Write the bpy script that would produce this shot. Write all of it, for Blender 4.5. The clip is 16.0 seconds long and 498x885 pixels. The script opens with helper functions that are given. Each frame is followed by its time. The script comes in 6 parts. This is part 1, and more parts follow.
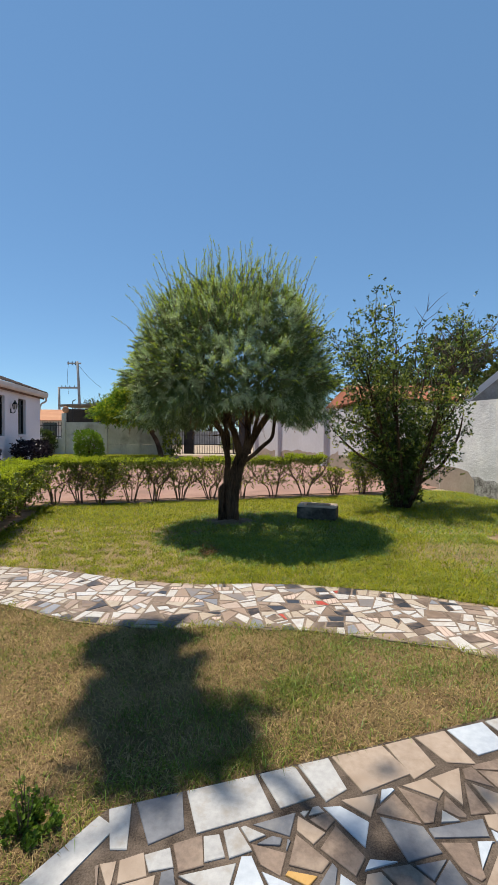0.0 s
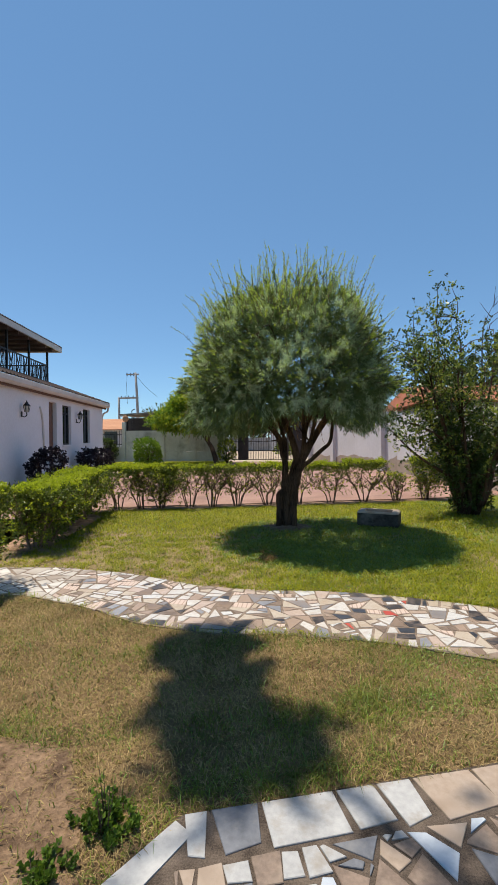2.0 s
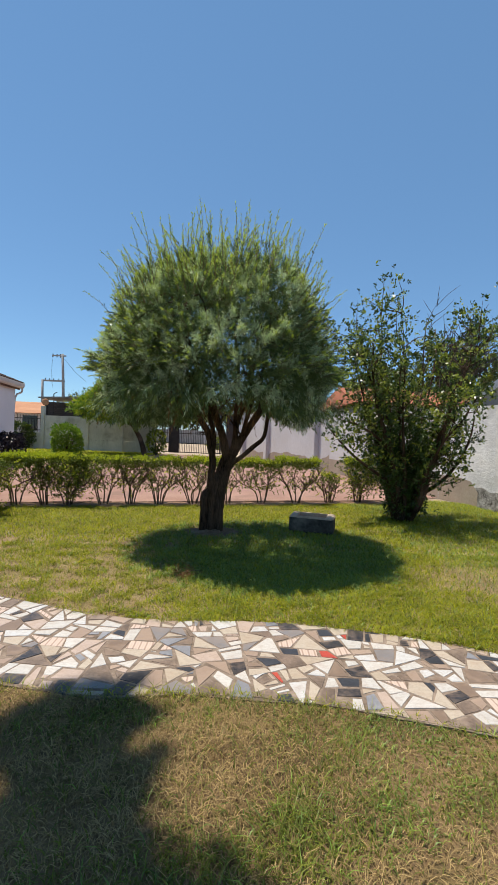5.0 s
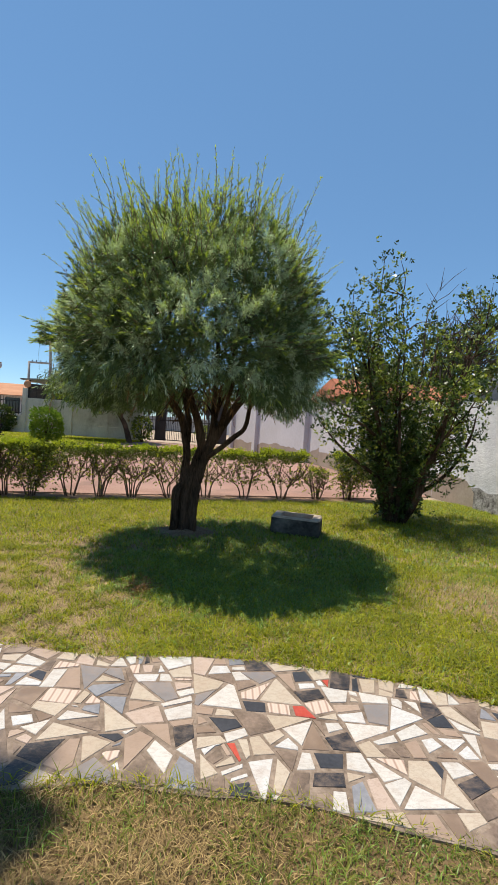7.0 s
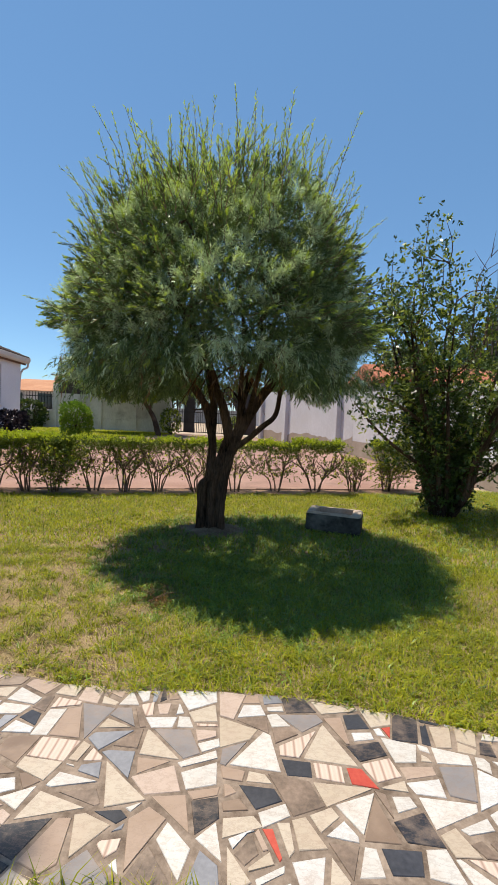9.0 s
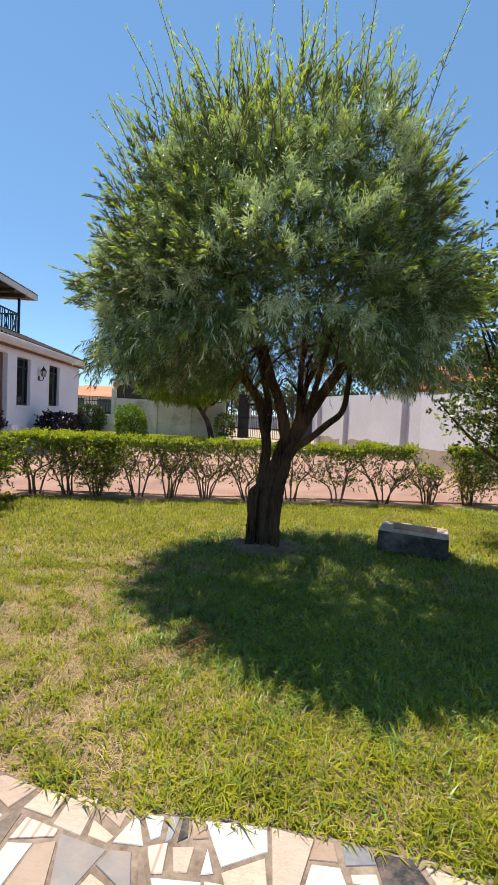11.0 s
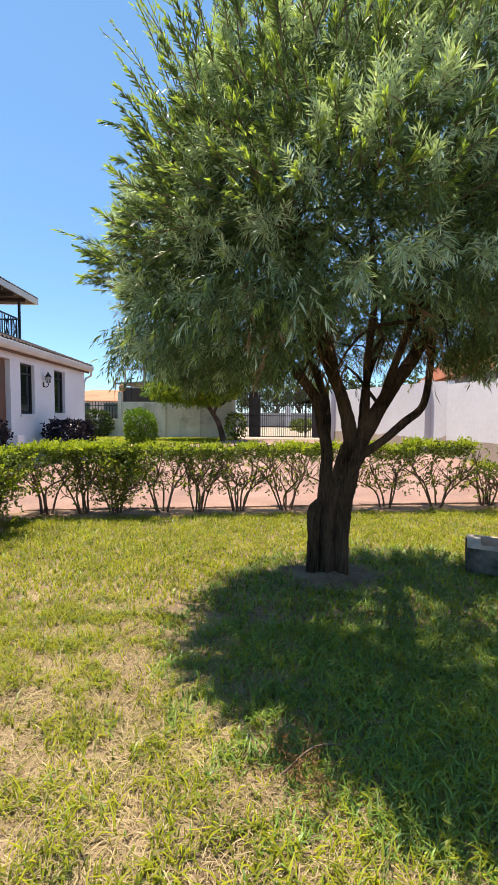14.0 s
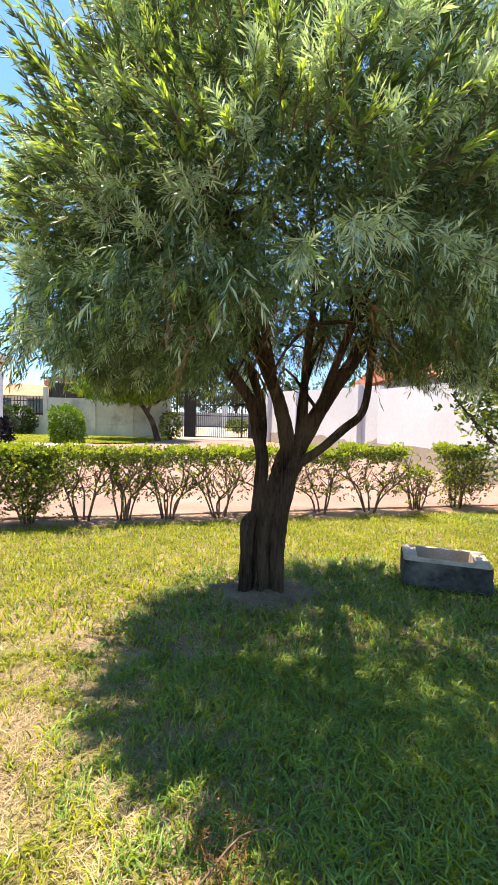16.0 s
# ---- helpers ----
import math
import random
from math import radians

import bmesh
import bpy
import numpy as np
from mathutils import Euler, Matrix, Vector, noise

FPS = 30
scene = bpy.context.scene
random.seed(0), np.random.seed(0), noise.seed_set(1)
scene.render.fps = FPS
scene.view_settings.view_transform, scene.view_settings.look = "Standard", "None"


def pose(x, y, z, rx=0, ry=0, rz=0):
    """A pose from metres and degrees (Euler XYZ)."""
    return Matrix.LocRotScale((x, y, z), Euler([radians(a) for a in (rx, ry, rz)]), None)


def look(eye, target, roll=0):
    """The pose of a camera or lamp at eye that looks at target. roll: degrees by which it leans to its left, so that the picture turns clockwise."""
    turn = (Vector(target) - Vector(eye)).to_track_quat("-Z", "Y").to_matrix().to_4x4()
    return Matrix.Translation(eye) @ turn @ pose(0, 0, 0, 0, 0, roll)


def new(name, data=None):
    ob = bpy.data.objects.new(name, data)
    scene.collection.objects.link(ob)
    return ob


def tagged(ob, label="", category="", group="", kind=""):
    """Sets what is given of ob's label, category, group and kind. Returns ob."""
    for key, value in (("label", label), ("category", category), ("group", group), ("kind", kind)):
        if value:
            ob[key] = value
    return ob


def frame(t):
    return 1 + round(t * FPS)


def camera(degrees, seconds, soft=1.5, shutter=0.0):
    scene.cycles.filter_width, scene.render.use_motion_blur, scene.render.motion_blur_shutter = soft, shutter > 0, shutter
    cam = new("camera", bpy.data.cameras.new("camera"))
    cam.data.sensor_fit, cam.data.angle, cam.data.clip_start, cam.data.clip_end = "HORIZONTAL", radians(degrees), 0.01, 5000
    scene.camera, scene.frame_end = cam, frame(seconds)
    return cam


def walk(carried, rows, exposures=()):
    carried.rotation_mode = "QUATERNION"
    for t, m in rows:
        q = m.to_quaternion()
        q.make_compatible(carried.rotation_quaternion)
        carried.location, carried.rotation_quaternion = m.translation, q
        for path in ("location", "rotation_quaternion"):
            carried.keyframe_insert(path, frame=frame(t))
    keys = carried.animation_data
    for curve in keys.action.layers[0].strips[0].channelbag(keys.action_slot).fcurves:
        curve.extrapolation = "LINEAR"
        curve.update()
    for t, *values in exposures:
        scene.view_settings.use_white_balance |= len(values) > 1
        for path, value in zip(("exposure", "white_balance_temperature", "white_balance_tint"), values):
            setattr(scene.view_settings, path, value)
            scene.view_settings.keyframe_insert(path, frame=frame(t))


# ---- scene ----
cam = camera(59.1, 16.0)
PATH = [
    (0, (0.398, 0.561, 1.3), (0.414, 2.561, 1.26), 0.4),
    (0.5, (0.367, 0.562, 1.302), (0.253, 2.558, 1.262), 0.4),
    (1, (0.364, 0.58, 1.294), (0.147, 2.568, 1.252), 0.5),
    (1.5, (0.358, 0.585, 1.296), (0.055, 2.562, 1.266), -0.4),
    (2, (0.335, 0.587, 1.288), (0.111, 2.574, 1.276), -0.5),
    (2.5, (0.323, 0.64, 1.279), (0.148, 2.633, 1.258), -0.2),
    (3, (0.358, 0.808, 1.276), (0.129, 2.794, 1.258), 0.3),
    (3.5, (0.39, 0.938, 1.263), (0.208, 2.93, 1.233), 0.5),
    (4, (0.368, 1.055, 1.282), (0.379, 3.055, 1.253), 1.2),
    (4.2, (0.344, 1.109, 1.27), (0.394, 3.108, 1.242), 1.6),
    (6.3, (0.474, 1.797, 1.273), (0.561, 3.794, 1.207), 3.3),
    (6.5, (0.475, 1.85, 1.267), (0.568, 3.846, 1.196), 3.8),
    (7, (0.543, 1.976, 1.283), (0.662, 3.971, 1.204), 4.1),
    (7.5, (0.594, 2.108, 1.274), (0.652, 4.104, 1.164), 3.2),
    (8, (0.58, 2.2, 1.283), (0.643, 4.196, 1.159), 2.9),
    (8.2, (0.577, 2.226, 1.287), (0.63, 4.221, 1.149), 2.9),
    (10.3, (0.498, 2.902, 1.159), (0.408, 4.897, 1.053), 2.5),
    (10.5, (0.493, 2.958, 1.165), (0.396, 4.952, 1.048), 2.8),
    (11, (0.498, 3.144, 1.143), (0.237, 5.124, 1.035), 3.0),
    (11.5, (0.484, 3.267, 1.137), (0.215, 5.245, 1.02), 2.2),
    (12, (0.384, 3.428, 1.147), (0.132, 5.409, 1.036), 1.7),
    (12.5, (0.299, 3.501, 1.149), (0.041, 5.481, 1.036), 2.0),
    (13, (0.18, 3.631, 1.144), (-0.211, 5.59, 1.042), 1.3),
    (13.5, (0.086, 3.743, 1.15), (-0.323, 5.698, 1.039), -0.3),
    (14, (0.028, 3.794, 1.164), (-0.255, 5.77, 1.045), 0.4),
    (14.5, (-0.045, 3.838, 1.184), (-0.188, 5.83, 1.074), 1.1),
    (15, (-0.057, 3.903, 1.169), (-0.137, 5.898, 1.054), 2.4),
    (15.5, (-0.01, 4.026, 1.184), (-0.045, 6.023, 1.066), 2.7),
    (16, (0.041, 4.095, 1.194), (0.045, 6.092, 1.078), 1.6),
]
walk(cam, [(t, look(eye, target, roll)) for t, eye, target, roll in PATH], exposures=[(0, 0.32, 6600, 11), (4.2, 0.33, 6600, 11), (6.5, 0.38, 6600, 11), (8.2, 0.42, 6600, 11), (10.5, 0.58, 6650, 12), (12.5, 0.98, 6650, 12), (14, 0.97, 6650, 12), (15, 1.2, 6700, 12), (16, 1.5, 6750, 12)])

# ---- light ----
SUN_FROM = Vector((-0.87, 0.49, 0.0)).normalized()
SUN_ELEV = radians(71.5)
world = bpy.data.worlds.new("sky")
scene.world = world
world.use_nodes = True
wt = world.node_tree
sky = wt.nodes.new("ShaderNodeTexSky")
sky.sky_type = "NISHITA"
sky.sun_disc = False
sky.sun_elevation = SUN_ELEV
sky.sun_rotation = math.atan2(SUN_FROM.x, SUN_FROM.y)
sky.altitude, sky.air_density, sky.dust_density, sky.ozone_density = 2200, 1.0, 0.0, 1.6
tint = wt.nodes.new("ShaderNodeMix")
tint.data_type, tint.blend_type = "RGBA", "MULTIPLY"
tint.inputs[0].default_value = 1.0
tint.inputs[7].default_value = (0.87, 1.05, 1.06, 1)
# clear dry air: the blue stays even down to the horizon
even = wt.nodes.new("ShaderNodeMix")
even.data_type = "RGBA"
even.inputs[0].default_value = 0.45
even.inputs[7].default_value = (1.1, 2.05, 3.8, 1)
wt.links.new(sky.outputs[0], even.inputs[6])
wt.links.new(even.outputs[2], tint.inputs[6])
wt.links.new(tint.outputs[2], wt.nodes["Background"].inputs[0])
wt.nodes["Background"].inputs[1].default_value = 0.123
sun = new("sun", bpy.data.lights.new("sun", "SUN"))
sun.data.energy, sun.data.angle, sun.data.color = 5.0, radians(0.53), (1.0, 0.93, 0.80)
sun_dir = SUN_FROM * math.cos(SUN_ELEV) + Vector((0, 0, math.sin(SUN_ELEV)))
sun.matrix_world = look(sun_dir * 40, (0, 0, 0))

# ---- tools ----
rng = np.random.default_rng(7)


def mix_rgb(nt, fac, a, b, mode="MIX"):
    n = nt.nodes.new("ShaderNodeMix")
    n.data_type, n.blend_type = "RGBA", mode
    for sock, val in ((n.inputs[0], fac), (n.inputs[6], a), (n.inputs[7], b)):
        if hasattr(val, "is_output"):
            nt.links.new(val, sock)
        elif isinstance(val, (int, float)):
            sock.default_value = val
        else:
            sock.default_value = (*val, 1)
    return n.outputs[2]


def ramp(nt, fac, stops, constant=False):
    n = nt.nodes.new("ShaderNodeValToRGB")
    el = n.color_ramp.elements
    while len(el) < len(stops):
        el.new(0.5)
    for e, (p, c) in zip(el, stops):
        e.position = p
        e.color = (*c, 1) if hasattr(c, "__len__") else (c, c, c, 1)
    if constant:
        n.color_ramp.interpolation = "CONSTANT"
    nt.links.new(fac, n.inputs[0])
    return n.outputs[0]


def noise_tex(nt, scale, detail=4.0, rough=0.55, stretch=None, local=False):
    if local:
        src = nt.nodes.new("ShaderNodeTexCoord").outputs["Object"]
    else:
        src = nt.nodes.new("ShaderNodeNewGeometry").outputs["Position"]
    if stretch:
        m = nt.nodes.new("ShaderNodeMapping")
        m.inputs["Scale"].default_value = stretch
        nt.links.new(src, m.inputs[0])
        src = m.outputs[0]
    n = nt.nodes.new("ShaderNodeTexNoise")
    n.inputs["Scale"].default_value, n.inputs["Detail"].default_value, n.inputs["Roughness"].default_value = scale, detail, rough
    nt.links.new(src, n.inputs["Vector"])
    return n.outputs[0]


def material(name):
    m = bpy.data.materials.new(name)
    m.use_nodes = True
    return m, m.node_tree, m.node_tree.nodes["Principled BSDF"]


def bump(nt, bsdf, height, strength, distance):
    b = nt.nodes.new("ShaderNodeBump")
    b.inputs["Strength"].default_value, b.inputs["Distance"].default_value = strength, distance
    nt.links.new(height, b.inputs["Height"])
    nt.links.new(b.outputs[0], bsdf.inputs["Normal"])


def surface(name, dark, light, coarse, fine, rough=0.8, relief=0.3, depth=0.004, stretch=None, metal=0.0, stain=None, stain_scale=0.6, local=False):
    """A two-scale surface: fine grain between two colours, and stains of a third."""
    m, nt, b = material(name)
    fine_n = noise_tex(nt, fine, 6, 0.65, stretch, local)
    coarse_n = noise_tex(nt, coarse, 3, 0.5, None, local)
    grain = mix_rgb(nt, 0.5, fine_n, coarse_n)
    col = ramp(nt, grain, [(0.36, dark), (0.64, light)])
    if stain:
        spots = ramp(nt, noise_tex(nt, stain_scale, 5, 0.62, None, local), [(0.52, 0.0), (0.72, 1.0)])
        col = mix_rgb(nt, spots, col, stain)
    nt.links.new(col, b.inputs["Base Color"])
    b.inputs["Roughness"].default_value, b.inputs["Metallic"].default_value = rough, metal
    if rough > 0.8:
        b.inputs["Specular IOR Level"].default_value = 0.15
    if relief:
        bump(nt, b, fine_n, relief, depth)
    return m


def leaf_material(name, dark, light, gloss=0.45, through_part=0.35, shine=0.2):
    """Leaves: each its own shade, some light passing through."""
    m, nt, b = material(name)
    rand = nt.nodes.new("ShaderNodeNewGeometry").outputs["Random Per Island"]
    middle = tuple(0.68 * d + 0.32 * l for d, l in zip(dark, light))
    col = ramp(nt, rand, [(0.0, dark), (0.55, middle), (1.0, light)])
    patch = noise_tex(nt, 3.5, 3)
    col = mix_rgb(nt, ramp(nt, patch, [(0.35, 0.0), (0.75, 0.45)]), col, tuple(min(1, c * 1.25) for c in light))
    nt.links.new(col, b.inputs["Base Color"])
    b.inputs["Roughness"].default_value = gloss
    b.inputs["Specular IOR Level"].default_value = shine
    t = nt.nodes.new("ShaderNodeBsdfTranslucent")
    tint = mix_rgb(nt, 1.0, col, (1.25, 1.3, 0.55), "MULTIPLY")
    nt.links.new(tint, t.inputs[0])
    mx = nt.nodes.new("ShaderNodeMixShader")
    mx.inputs[0].default_value = through_part
    nt.links.new(b.outputs[0], mx.inputs[1])
    nt.links.new(t.outputs[0], mx.inputs[2])
    nt.links.new(mx.outputs[0], nt.nodes["Material Output"].inputs[0])
    return m


def thing(name, at, label, category, group="", kind="", turn=0.0):
    """An Empty at a thing's base, which holds its parts."""
    e = tagged(new(name), label, category, group, kind)
    e.empty_display_size = 0.1
    e.matrix_world = pose(*at, 0, 0, turn)
    return e


def part(name, shape, mat, parent=None, label="", smooth=False):
    """A bmesh or mesh as one object under a thing or part."""
    if isinstance(shape, bmesh.types.BMesh):
        bmesh.ops.recalc_face_normals(shape, faces=shape.faces)
        me = bpy.data.meshes.new(name)
        shape.to_mesh(me)
        shape.free()
    else:
        me = shape
    if smooth:
        me.shade_smooth()
    for m in mat if isinstance(mat, (list, tuple)) else [mat]:
        me.materials.append(m)
    ob = new(name, me)
    if parent:
        ob.parent = parent
    if label:
        ob["label"] = label
    return ob


def fast_mesh(name, verts, quads, slots=None, smooth=False):
    """A mesh from arrays of corners and four-sided faces."""
    me = bpy.data.meshes.new(name)
    n, f = len(verts), len(quads)
    me.vertices.add(n)
    me.vertices.foreach_set("co", np.ascontiguousarray(verts, dtype=np.float32).ravel())
    me.loops.add(f * 4)
    me.loops.foreach_set("vertex_index", np.ascontiguousarray(quads, dtype=np.int32).ravel())
    me.polygons.add(f)
    me.polygons.foreach_set("loop_start", np.arange(0, f * 4, 4, dtype=np.int32))
    if slots is not None:
        me.polygons.foreach_set("material_index", np.ascontiguousarray(slots, dtype=np.int32))
    me.update(calc_edges=True)
    me.validate()
    if smooth:
        me.shade_smooth()
    return me


def unit(a):
    return a / np.maximum(np.linalg.norm(a, axis=-1, keepdims=True), 1e-9)


def leaf_quads(base, way, length, width, fold=0.25, belly=0.45, droop=0.0, face=0.0):
    """Diamond leaves, folded along the middle: arrays of corners and faces."""
    n = len(base)
    way = unit(way)
    side = unit(np.cross(way, unit(rng.normal(size=(n, 3))) * (1 - face) + np.array([0, 0, face])))
    up = np.cross(side, way)
    l, w = np.reshape(length, (-1, 1)), np.reshape(width, (-1, 1))
    mid = base + way * l * belly
    tip = base + way * l
    tip[:, 2] -= droop * l[:, 0]
    v = np.stack([base, mid + side * w / 2 + up * w * fold, tip, mid - side * w / 2 + up * w * fold], 1).reshape(-1, 3)
    return v, np.arange(n * 4).reshape(-1, 4)


def box(bm, x0, x1, y0, y1, z0, z1, m=None):
    r = bmesh.ops.create_cube(bm, size=1.0)
    t = Matrix.Translation(((x0 + x1) / 2, (y0 + y1) / 2, (z0 + z1) / 2)) @ Matrix.Diagonal((x1 - x0, y1 - y0, z1 - z0, 1))
    bmesh.ops.transform(bm, matrix=(m @ t) if m else t, verts=r["verts"])
    return r["verts"]


def softened(bm, width=0.01, seg=2):
    bmesh.ops.bevel(bm, geom=[e for e in bm.edges], offset=width, segments=seg, affect="EDGES", clamp_overlap=True)
    return bm


def box_bm(x0, x1, y0, y1, z0, z1, bevel=0.0, m=None):
    bm = bmesh.new()
    box(bm, x0, x1, y0, y1, z0, z1, m)
    if bevel:
        softened(bm, bevel)
    return bm


def curve_points(pts, steps=5):
    """A smooth line (Catmull-Rom) through points (x, y, z, radius)."""
    p = [np.array(q, float) for q in pts]
    p = [2 * p[0] - p[1], *p, 2 * p[-1] - p[-2]]
    out = []
    for i in range(1, len(p) - 2):
        for k in range(steps):
            t = k / steps
            out.append(0.5 * (2 * p[i] + (p[i + 1] - p[i - 1]) * t + (2 * p[i - 1] - 5 * p[i] + 4 * p[i + 1] - p[i + 2]) * t * t
                              + (3 * p[i] - p[i - 1] - 3 * p[i + 1] + p[i + 2]) * t ** 3))
    out.append(p[-2])
    return np.array(out)


def tube_arrays(pts, sides=8, steps=5, rough=0.0, lobes=0, ridges=0.0):
    """Corners and faces of a tapering, slightly uneven tube."""
    c = curve_points(pts, steps) if steps > 1 else np.array(pts, float)
    n = len(c)
    d = unit(np.gradient(c[:, :3], axis=0))
    ref = np.array([0.31, 0.95, 0.05])
    s = unit(np.cross(d, ref))
    u = np.cross(s, d)
    a = np.linspace(0, 2 * np.pi, sides, endpoint=False)
    r = np.maximum(c[:, 3], 0.001)[:, None] * (1 + rough * rng.normal(size=(n, sides)) + (0.13 * np.sin(a * lobes + c[:, 2:3] * 2.5) if lobes else 0)
                                                    + ridges * np.sin(a * 7 + 2.2 * np.sin(c[:, 2:3] * 5)) + ridges * np.sin(a * 11 + 3 * np.sin(c[:, 2:3] * 8 + 1)))
    v = c[:, None, :3] + r[..., None] * (np.cos(a)[None, :, None] * s[:, None] + np.sin(a)[None, :, None] * u[:, None])
    i, j = np.meshgrid(np.arange(n - 1), np.arange(sides), indexing="ij")
    k = (j + 1) % sides
    q = np.stack([i * sides + j, i * sides + k, (i + 1) * sides + k, (i + 1) * sides + j], -1).reshape(-1, 4)
    verts = v.reshape(-1, 3)
    verts = np.vstack([verts, c[:1, :3], c[-1:, :3]])
    m = len(verts)
    caps = []
    for j in range(0, sides, 2):
        caps.append([m - 2, (j + 2) % sides, (j + 1) % sides, j])
        o = (n - 1) * sides
        caps.append([m - 1, o + j, o + (j + 1) % sides, o + (j + 2) % sides])
    return verts, np.vstack([q, np.array(caps)])


def joined(list_of):
    """Several (corners, faces) made one."""
    vs, qs, o = [], [], 0
    for v, q in list_of:
        vs.append(v)
        qs.append(q + o)
        o += len(v)
    return np.vstack(vs), np.vstack(qs)


def tube(name, pts, mat, parent, sides=8, steps=5, rough=0.0, lobes=0, label="", ridges=0.0):
    v, q = tube_arrays(pts, sides, steps, rough, lobes, ridges)
    return part(name, fast_mesh(name, v, q, smooth=True), mat, parent, label)


def field(x, y, scale, seed=0):
    """Smooth noise between about 0 and 1 over the plan."""
    g = np.random.default_rng(seed)
    tot, amp, out = 0.0, 1.0, np.zeros_like(x)
    for o in range(3):
        for _ in range(4):
            a, p = g.uniform(0, 2 * np.pi, 2)
            out += amp * np.sin((np.cos(a) * x + np.sin(a) * y) * scale * 2 ** o * g.uniform(0.7, 1.4) * 2 * np.pi + p)
        tot += amp * 4
        amp *= 0.6
    return 0.5 + out / tot * 1.1


def inside(x, y, poly):
    """Which points lie inside a polygon of the plan."""
    res = np.zeros(len(x), bool)
    px, py = np.array(poly).T
    for i in range(len(px)):
        x0, y0, x1, y1 = px[i - 1], py[i - 1], px[i], py[i]
        hit = ((y0 > y) != (y1 > y)) & (x < (x1 - x0) * (y - y0) / (y1 - y0 + 1e-12) + x0)
        res ^= hit
    return res

# ---- materials ----
soil = surface("soil", (0.18, 0.105, 0.066), (0.4, 0.26, 0.17), 3, 60, 0.95, 0.6, 0.01, stain=(0.1, 0.06, 0.04), stain_scale=4.5)
bare_earth = surface("bare_earth", (0.15, 0.09, 0.052), (0.43, 0.28, 0.17), 5, 38, 0.95, 1.0, 0.04, stain=(0.09, 0.055, 0.035), stain_scale=6)
mound_soil = surface("mound_soil", (0.12, 0.083, 0.055), (0.31, 0.225, 0.155), 5, 60, 0.95, 0.8, 0.02, stain=(0.13, 0.085, 0.055), stain_scale=9)
thatch = surface("thatch", (0.12, 0.078, 0.045), (0.38, 0.27, 0.17), 4, 90, 0.95, 0.7, 0.012, stain=(0.172, 0.164, 0.039), stain_scale=1.3)
front_thatch = surface("front_thatch", (0.09, 0.058, 0.028), (0.26, 0.17, 0.09), 2.5, 80, 0.95, 0.7, 0.012, stain=(0.078, 0.078, 0.023), stain_scale=1.6)
far_grass = surface("far_grass", (0.078, 0.094, 0.02), (0.203, 0.211, 0.047), 1.2, 30, 0.95, 0.6, 0.02)
sand = surface("sand", (0.281, 0.211, 0.148), (0.429, 0.343, 0.257), 0.6, 12, 0.95, 0.3, 0.01)
grass_green = leaf_material("grass_green", (0.14, 0.17, 0.009), (0.39, 0.38, 0.02), 0.6, 0.4)
grass_dry = leaf_material("grass_dry", (0.24, 0.17, 0.085), (0.52, 0.41, 0.235), 0.7, 0.25)
grass_olive = leaf_material("grass_olive", (0.05, 0.075, 0.011), (0.2, 0.215, 0.032), 0.55, 0.3)
# deep green blades: lush tufts, and the colour of grass in the tree's shade
grass_lush_shade = leaf_material("grass_lush_shade", (0.055, 0.115, 0.016), (0.25, 0.36, 0.055), 0.42, 0.25, 0.4)
grass_brown = leaf_material("grass_brown", (0.11, 0.068, 0.027), (0.45, 0.325, 0.15), 0.8, 0.15)
weed_leaf = leaf_material("weed_leaf", (0.04, 0.08, 0.016), (0.16, 0.24, 0.04), 0.4, 0.3)
grout = surface("grout", (0.11, 0.08, 0.06), (0.29, 0.225, 0.175), 9, 45, 0.9, 0.4, 0.004)
grout_dark = surface("grout_dark", (0.03, 0.022, 0.017), (0.17, 0.13, 0.1), 12, 170, 0.92, 0.8, 0.006)
paver = surface("paver", (0.234, 0.133, 0.101), (0.343, 0.218, 0.172), 1.3, 25, 0.85, 0.25, 0.004, stain=(0.195, 0.125, 0.101), stain_scale=0.8)
kerb_stone = surface("kerb_stone", (0.2, 0.12, 0.09), (0.34, 0.22, 0.17), 4, 40, 0.9, 0.4, 0.006)
plaster_white = surface("plaster_white", (0.666, 0.666, 0.675), (0.765, 0.765, 0.774), 0.8, 18, 0.85, 0.1, 0.003)
plaster_rough = surface("plaster_rough", (0.6, 0.6, 0.61), (0.8, 0.8, 0.79), 2.5, 11, 0.9, 0.6, 0.018, stretch=(1, 1, 2.2), stain=(0.5, 0.5, 0.5), stain_scale=1.1)
plaster_wall = surface("plaster_wall", (0.5, 0.49, 0.5), (0.6, 0.59, 0.6), 0.6, 10, 0.9, 0.12, 0.004, stain=(0.52, 0.5, 0.49), stain_scale=0.5)
plinth_tan = surface("plinth_tan", (0.281, 0.226, 0.179), (0.39, 0.328, 0.265), 1.5, 20, 0.9, 0.3, 0.005)
precast = surface("precast", (0.46, 0.44, 0.385), (0.66, 0.64, 0.58), 1.0, 14, 0.9, 0.2, 0.004, stretch=(3, 3, 0.5), stain=(0.27, 0.255, 0.21), stain_scale=0.9)
cream_paint = surface("cream_paint", (0.522, 0.486, 0.432), (0.648, 0.612, 0.558), 2, 20, 0.6, 0.05, 0.002)
brown_paint = surface("brown_paint", (0.094, 0.043, 0.023), (0.156, 0.078, 0.043), 3, 30, 0.6, 0.1, 0.002)
roof_brown = surface("roof_brown", (0.047, 0.035, 0.031), (0.109, 0.078, 0.07), 2, 25, 0.85, 0.3, 0.005)
roof_red = surface("roof_red", (0.234, 0.074, 0.039), (0.39, 0.156, 0.086), 1, 18, 0.85, 0.3, 0.005, stain=(0.172, 0.078, 0.055))
